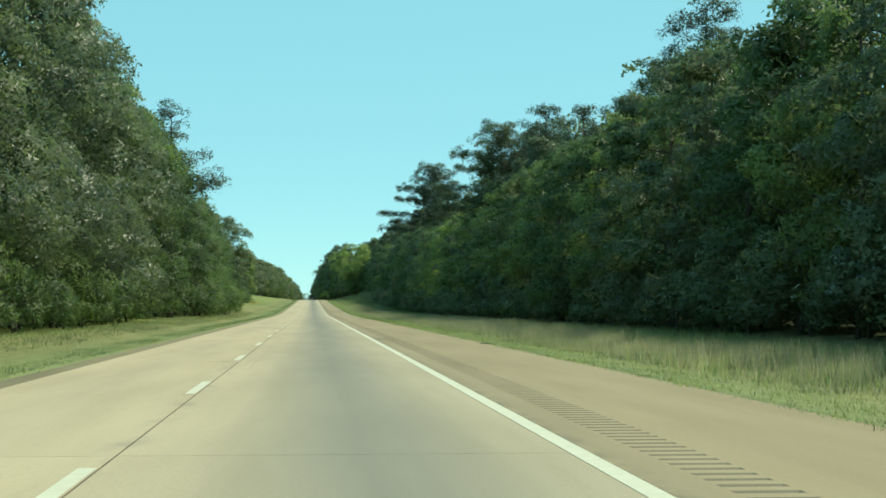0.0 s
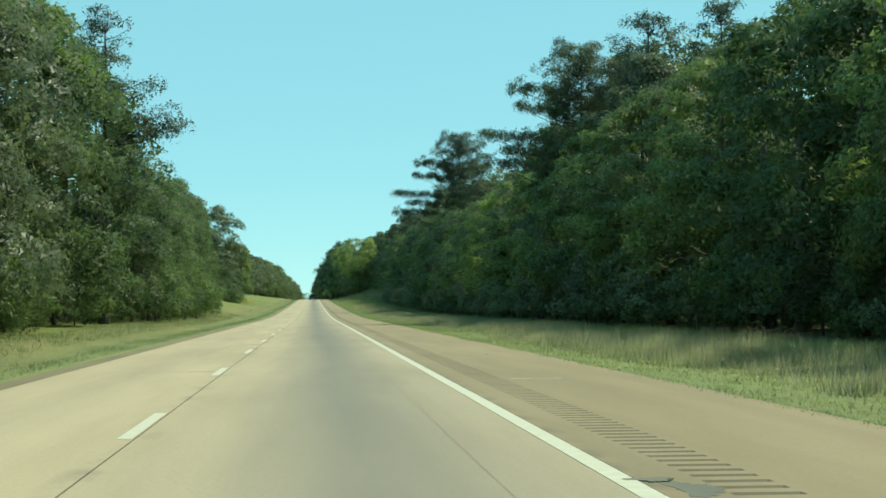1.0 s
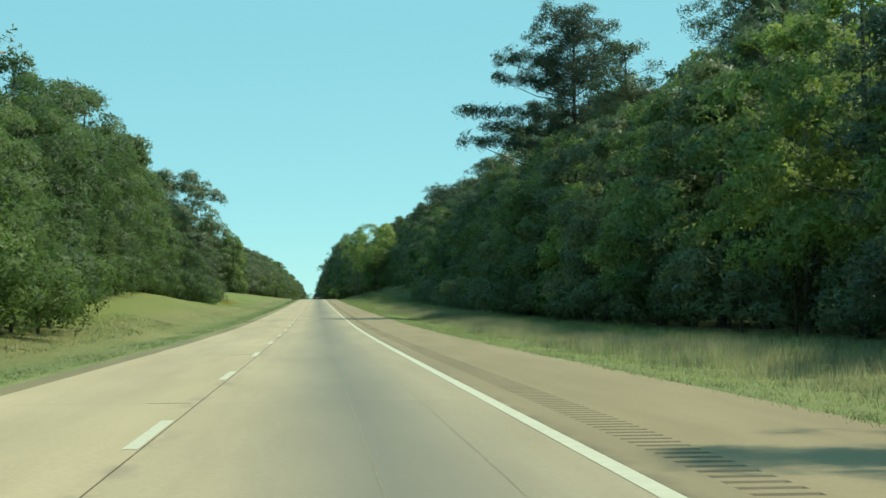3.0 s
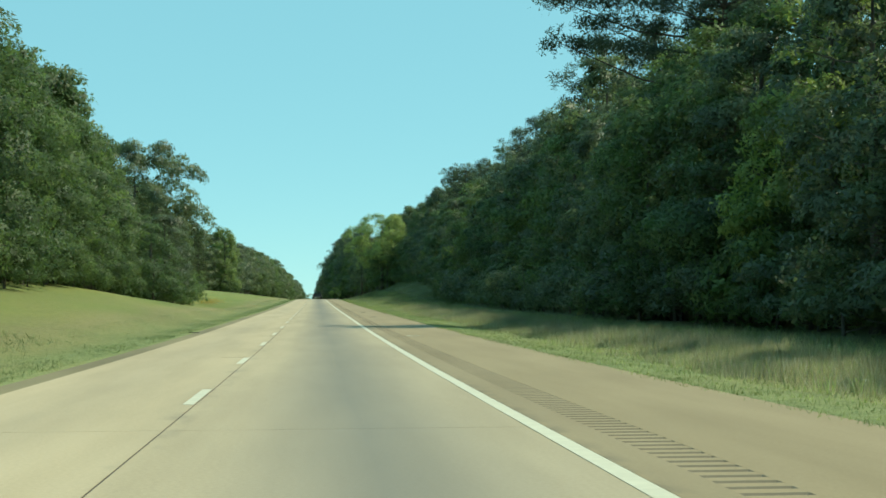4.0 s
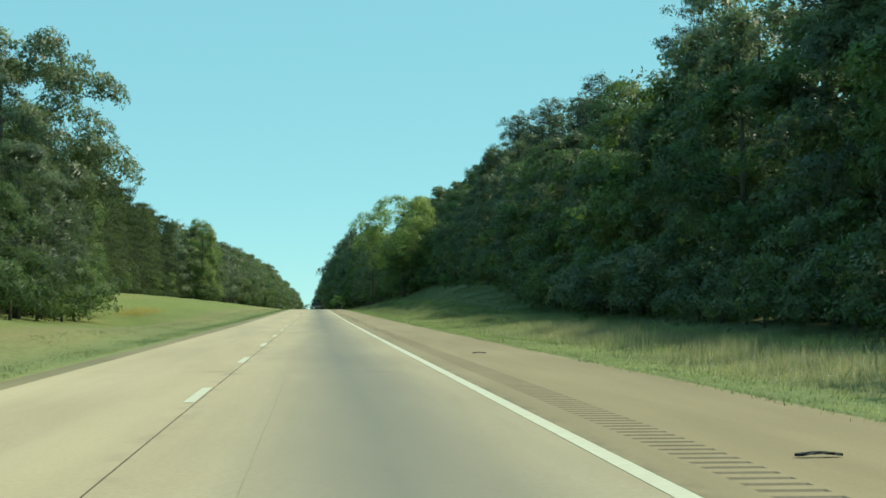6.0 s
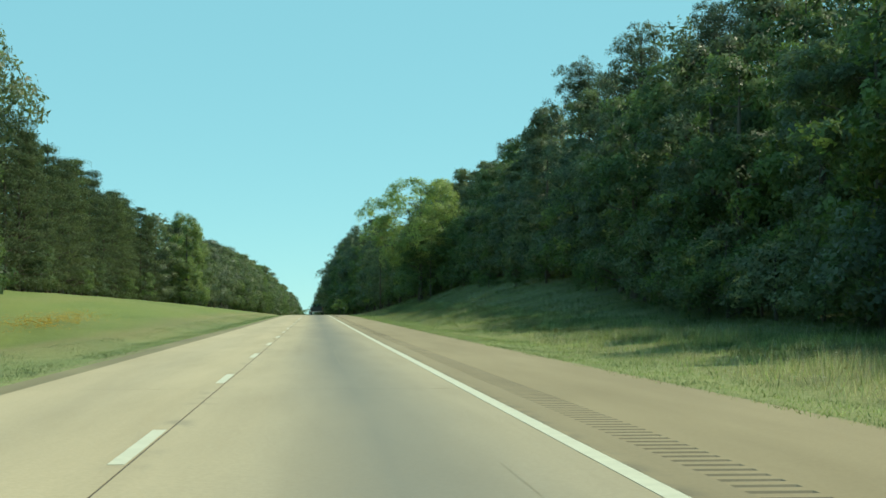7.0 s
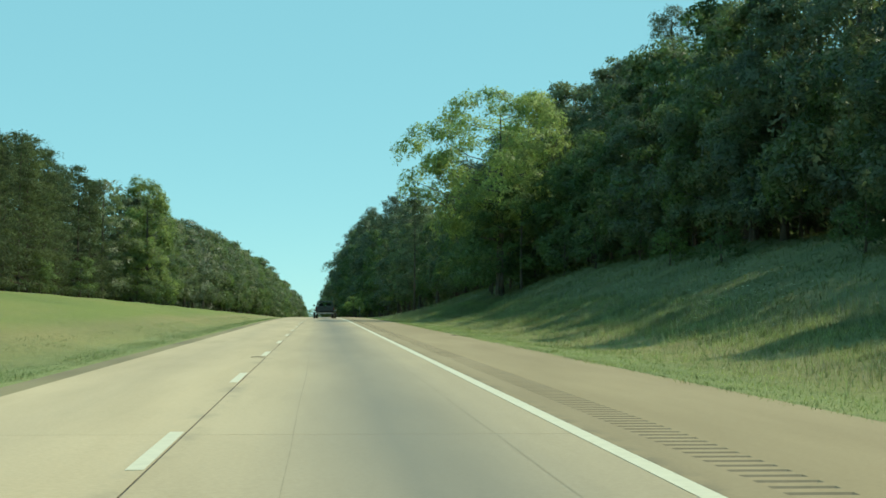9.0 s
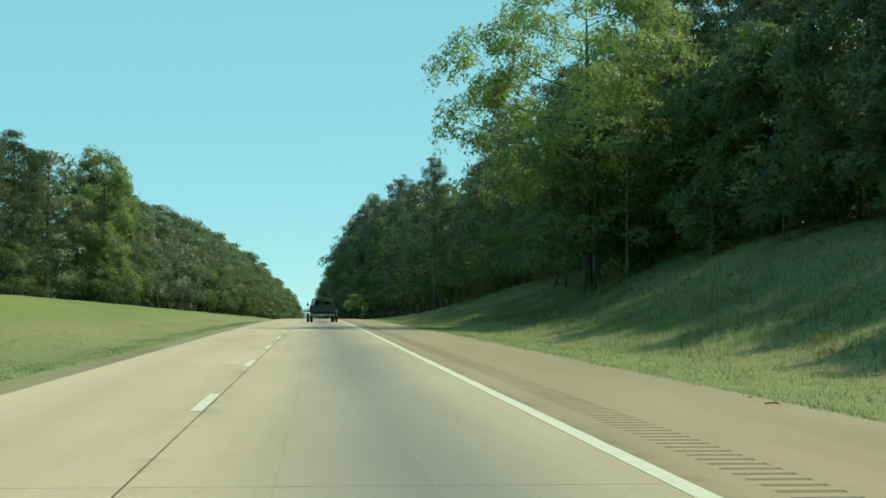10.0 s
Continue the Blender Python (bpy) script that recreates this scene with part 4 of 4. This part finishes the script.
    for sx, yy, w in ((-1.12, 1.1, 0.2), (-0.87, 1.1, 0.2), (1.12, 1.1, 0.2), (0.87, 1.1, 0.2), (-0.84, 4.9, 0.22), (0.84, 4.9, 0.22)):
        bm = bmesh.new()
        for a, b, ra, rb in ((-0.5, -0.36, 0.3, 0.35), (-0.36, 0.36, 0.35, 0.35), (0.36, 0.5, 0.35, 0.3)):
            tube(bm, (sx + a * w, yy, 0.35), (sx + b * w, yy, 0.35), ra, rb, 24, True)
        wheel = part("wheel", bm, M_BLACK, truck)
        bm = bmesh.new()
        tube(bm, (sx - 0.51 * w, yy, 0.35), (sx + 0.51 * w, yy, 0.35), 0.2, 0.2, 20)
        part("rim", bm, M_STEEL, wheel)


make_truck(1.78, 589)


# ---- litter and marks on the shoulder ----
def tyre_shred(x, y, length, turn, seed):
    rng = np.random.default_rng(seed)
    bm = bmesh.new()
    n, prev = 7, None
    for i in range(n + 1):
        u = i / n - 0.5
        zz = 0.008 + 0.014 * math.sin(math.pi * (u + 0.5)) * rng.uniform(0.6, 1.3)
        row = [bm.verts.new((u * length, s * min(1.0, length / 0.25) * (0.03 + 0.015 * rng.uniform(-1, 1)), min(1.0, length / 0.25) * (zz + d))) for s in (-1, 1) for d in (0, 0.02)]
        if prev:
            for a, b in ((0, 2), (1, 3), (0, 1), (2, 3)):
                bm.faces.new((prev[a], prev[b], row[b], row[a]))
        prev = row
    ob = part("tyre_shred", bm, M_BLACK, None)
    ob.matrix_world = pose(x, y, float(grade(y)), 0, 0, turn)
    tagged(ob, "torn black strip of tyre rubber on the shoulder", "debris", "tyre shreds")


for k, (x, yy, length, turn) in enumerate(((6.0, 175.5, 0.4, 20), (5.1, 308.8, 0.35, 5), (5.2, 333, 0.3, -10), (6.55, 487, 0.16, 8), (5.6, 118, 0.07, 40), (-3.2, 270, 0.4, 10), (6.68, 84.8, 0.33, 10), (6.82, 297.5, 0.3, 8))):
    tyre_shred(x, yy, length, turn, 400 + k)
for a, b in (((4.62, 106.3), (5.42, 106.2)), ((4.64, 265.3), (4.72, 264.42)), ((4.83, 265.27), (5.04, 264.42)), ((4.53, 264.15), (5.1, 264.13))):
    bm = bmesh.new()
    d = (Vector(b) - Vector(a)).normalized() * 0.032
    zz = float(grade(a[1]))
    corners = [(a[0] - d.y, a[1] + d.x), (a[0] + d.y, a[1] - d.x), (b[0] + d.y, b[1] - d.x), (b[0] - d.y, b[1] + d.x)]
    low = [bm.verts.new((px, py, zz - 0.006)) for px, py in corners]
    top = [bm.verts.new((px, py, zz - 0.0015)) for px, py in corners]
    bm.faces.new(top)
    for i in range(4):
        bm.faces.new((low[i], low[(i + 1) % 4], top[(i + 1) % 4], top[i]))
    part("paint_mark", bm, M_PAINT, shoulder, "thin white survey mark")


def marker_post(x, y, h):
    root = tagged(new("marker_post"), "slim steel roadside marker post in the grass", "post")
    root.matrix_world = pose(x, y, land(x, y))
    part("post", box(bmesh.new(), (0, 0, h / 2 - 0.1), (0.06, 0.04, h + 0.2), 0.008), M_STEEL, root)
    part("plate", box(bmesh.new(), (0, -0.03, h - 0.2), (0.22, 0.012, 0.4), 0.004), M_PAINT, root)


marker_post(8.6, 705, 2.0)


# ---- cracks in the right lane ----
def crack(x, y0, y1, wander, seed):
    """A thin meandering crack along the lane."""
    rng = np.random.default_rng(seed)
    n = int((y1 - y0) / 0.6) + 2
    y = np.linspace(y0, y1, n)
    w = np.cumsum(rng.normal(size=n)) * 0.0028 * wander
    xs = x + w - np.linspace(0, w[-1], n) * 0.6
    half = 0.0025 + 0.0028 * rng.uniform(0, 1, n)
    half[0] = half[-1] = 0.001
    z = grade(y) + 0.002
    v = np.stack([np.stack([xs - half, y, z], -1), np.stack([xs + half, y, z], -1)], 1).reshape(-1, 3)
    i = np.arange(n - 1) * 2
    f = np.stack([i, i + 1, i + 3, i + 2], -1)
    link_mesh("crack", array_mesh("crack", v, f, M_CRACK), None, road, "thin dark crack")


for k, (x, ya, yb) in enumerate(((1.85, 104, 190), (2.72, 86, 132), (2.7, 150, 196), (0.92, 290, 322), (0.95, 370, 410), (2.75, 395, 470), (1.9, 372, 388), (0.95, 420, 500), (1.95, 470, 482), (0.35, 66, 84), (2.7, 200, 215), (1.8, 240, 262), (2.75, 330, 352))):
    crack(x, ya, yb, 1.0, 500 + k)


def leaf_litter(x, y, length, turn, label):
    bm = bmesh.new()
    tube(bm, (-length / 2, 0, 0.012), (0, 0.015, 0.02), 0.008, 0.011, 6)
    tube(bm, (0, 0.015, 0.02), (length / 2, -0.01, 0.012), 0.011, 0.006, 6)
    box(bm, (length * 0.3, 0.03, 0.012), (0.07, 0.05, 0.012), 0.004)
    ob = part("twig", bm, M_CRACK, None)
    ob.matrix_world = pose(x, y, float(grade(y)), 0, 0, turn)
    tagged(ob, label, "debris")


leaf_litter(-0.12, 397.4, 0.11, 8, "pale broken twig lying on the concrete lane")
leaf_litter(-0.17, 460.6, 0.3, -6, "small pale twig lying by the joint")


# broken joint corners and a dark repair on the edge line
def patch(name, x, y, rx, ry, mat, parent, label, seed, lift=0.003):
    rng = np.random.default_rng(seed)
    bm = bmesh.new()
    n = 46
    top, low = [], []
    for i in range(n):
        a = 2 * math.pi * i / n
        r = (0.8 + 0.2 * math.sin(3 * a + seed)) * rng.uniform(0.72, 1.1)
        px, py = x + rx * r * math.cos(a), y + ry * r * math.sin(a)
        top.append(bm.verts.new((px, py, float(grade(py)) + lift)))
        low.append(bm.verts.new((px, py, float(grade(py)) - 0.006)))
    bm.faces.new(top)
    for i in range(n):
        bm.faces.new((low[i], low[(i + 1) % n], top[(i + 1) % n], top[i]))
    part(name, bm, mat, parent, label)


for k in range(-1, 34):
    ya = 51.3 + SLAB * k
    r = random.random()
    if r < 0.6:
        patch("spall", -0.2 - 0.3 * r, ya, 0.15 + 0.3 * r, 0.035, M_CRACK, road, "dark broken joint corner", 600 + k)
patch("repair", 3.72, 92.45, 0.2, 0.14, M_REPAIR, shoulder, "dark rough repair patch", 640, 0.0055)
patch("repair", 3.9, 91.95, 0.2, 0.5, M_REPAIR, shoulder, "dark rough repair patch", 642, -0.0015)
patch("repair", 6.3, 285.5, 0.3, 0.25, M_REPAIR, shoulder, "dark rough repair patch", 641, -0.0015)


# The plan above is drawn in units of 0.92 m: bring it to metres.
for ob in list(scene.objects):
    if ob.parent is None and ob.type in {"MESH", "EMPTY"}:
        ob.matrix_world = Matrix.Scale(0.92, 4) @ ob.matrix_world
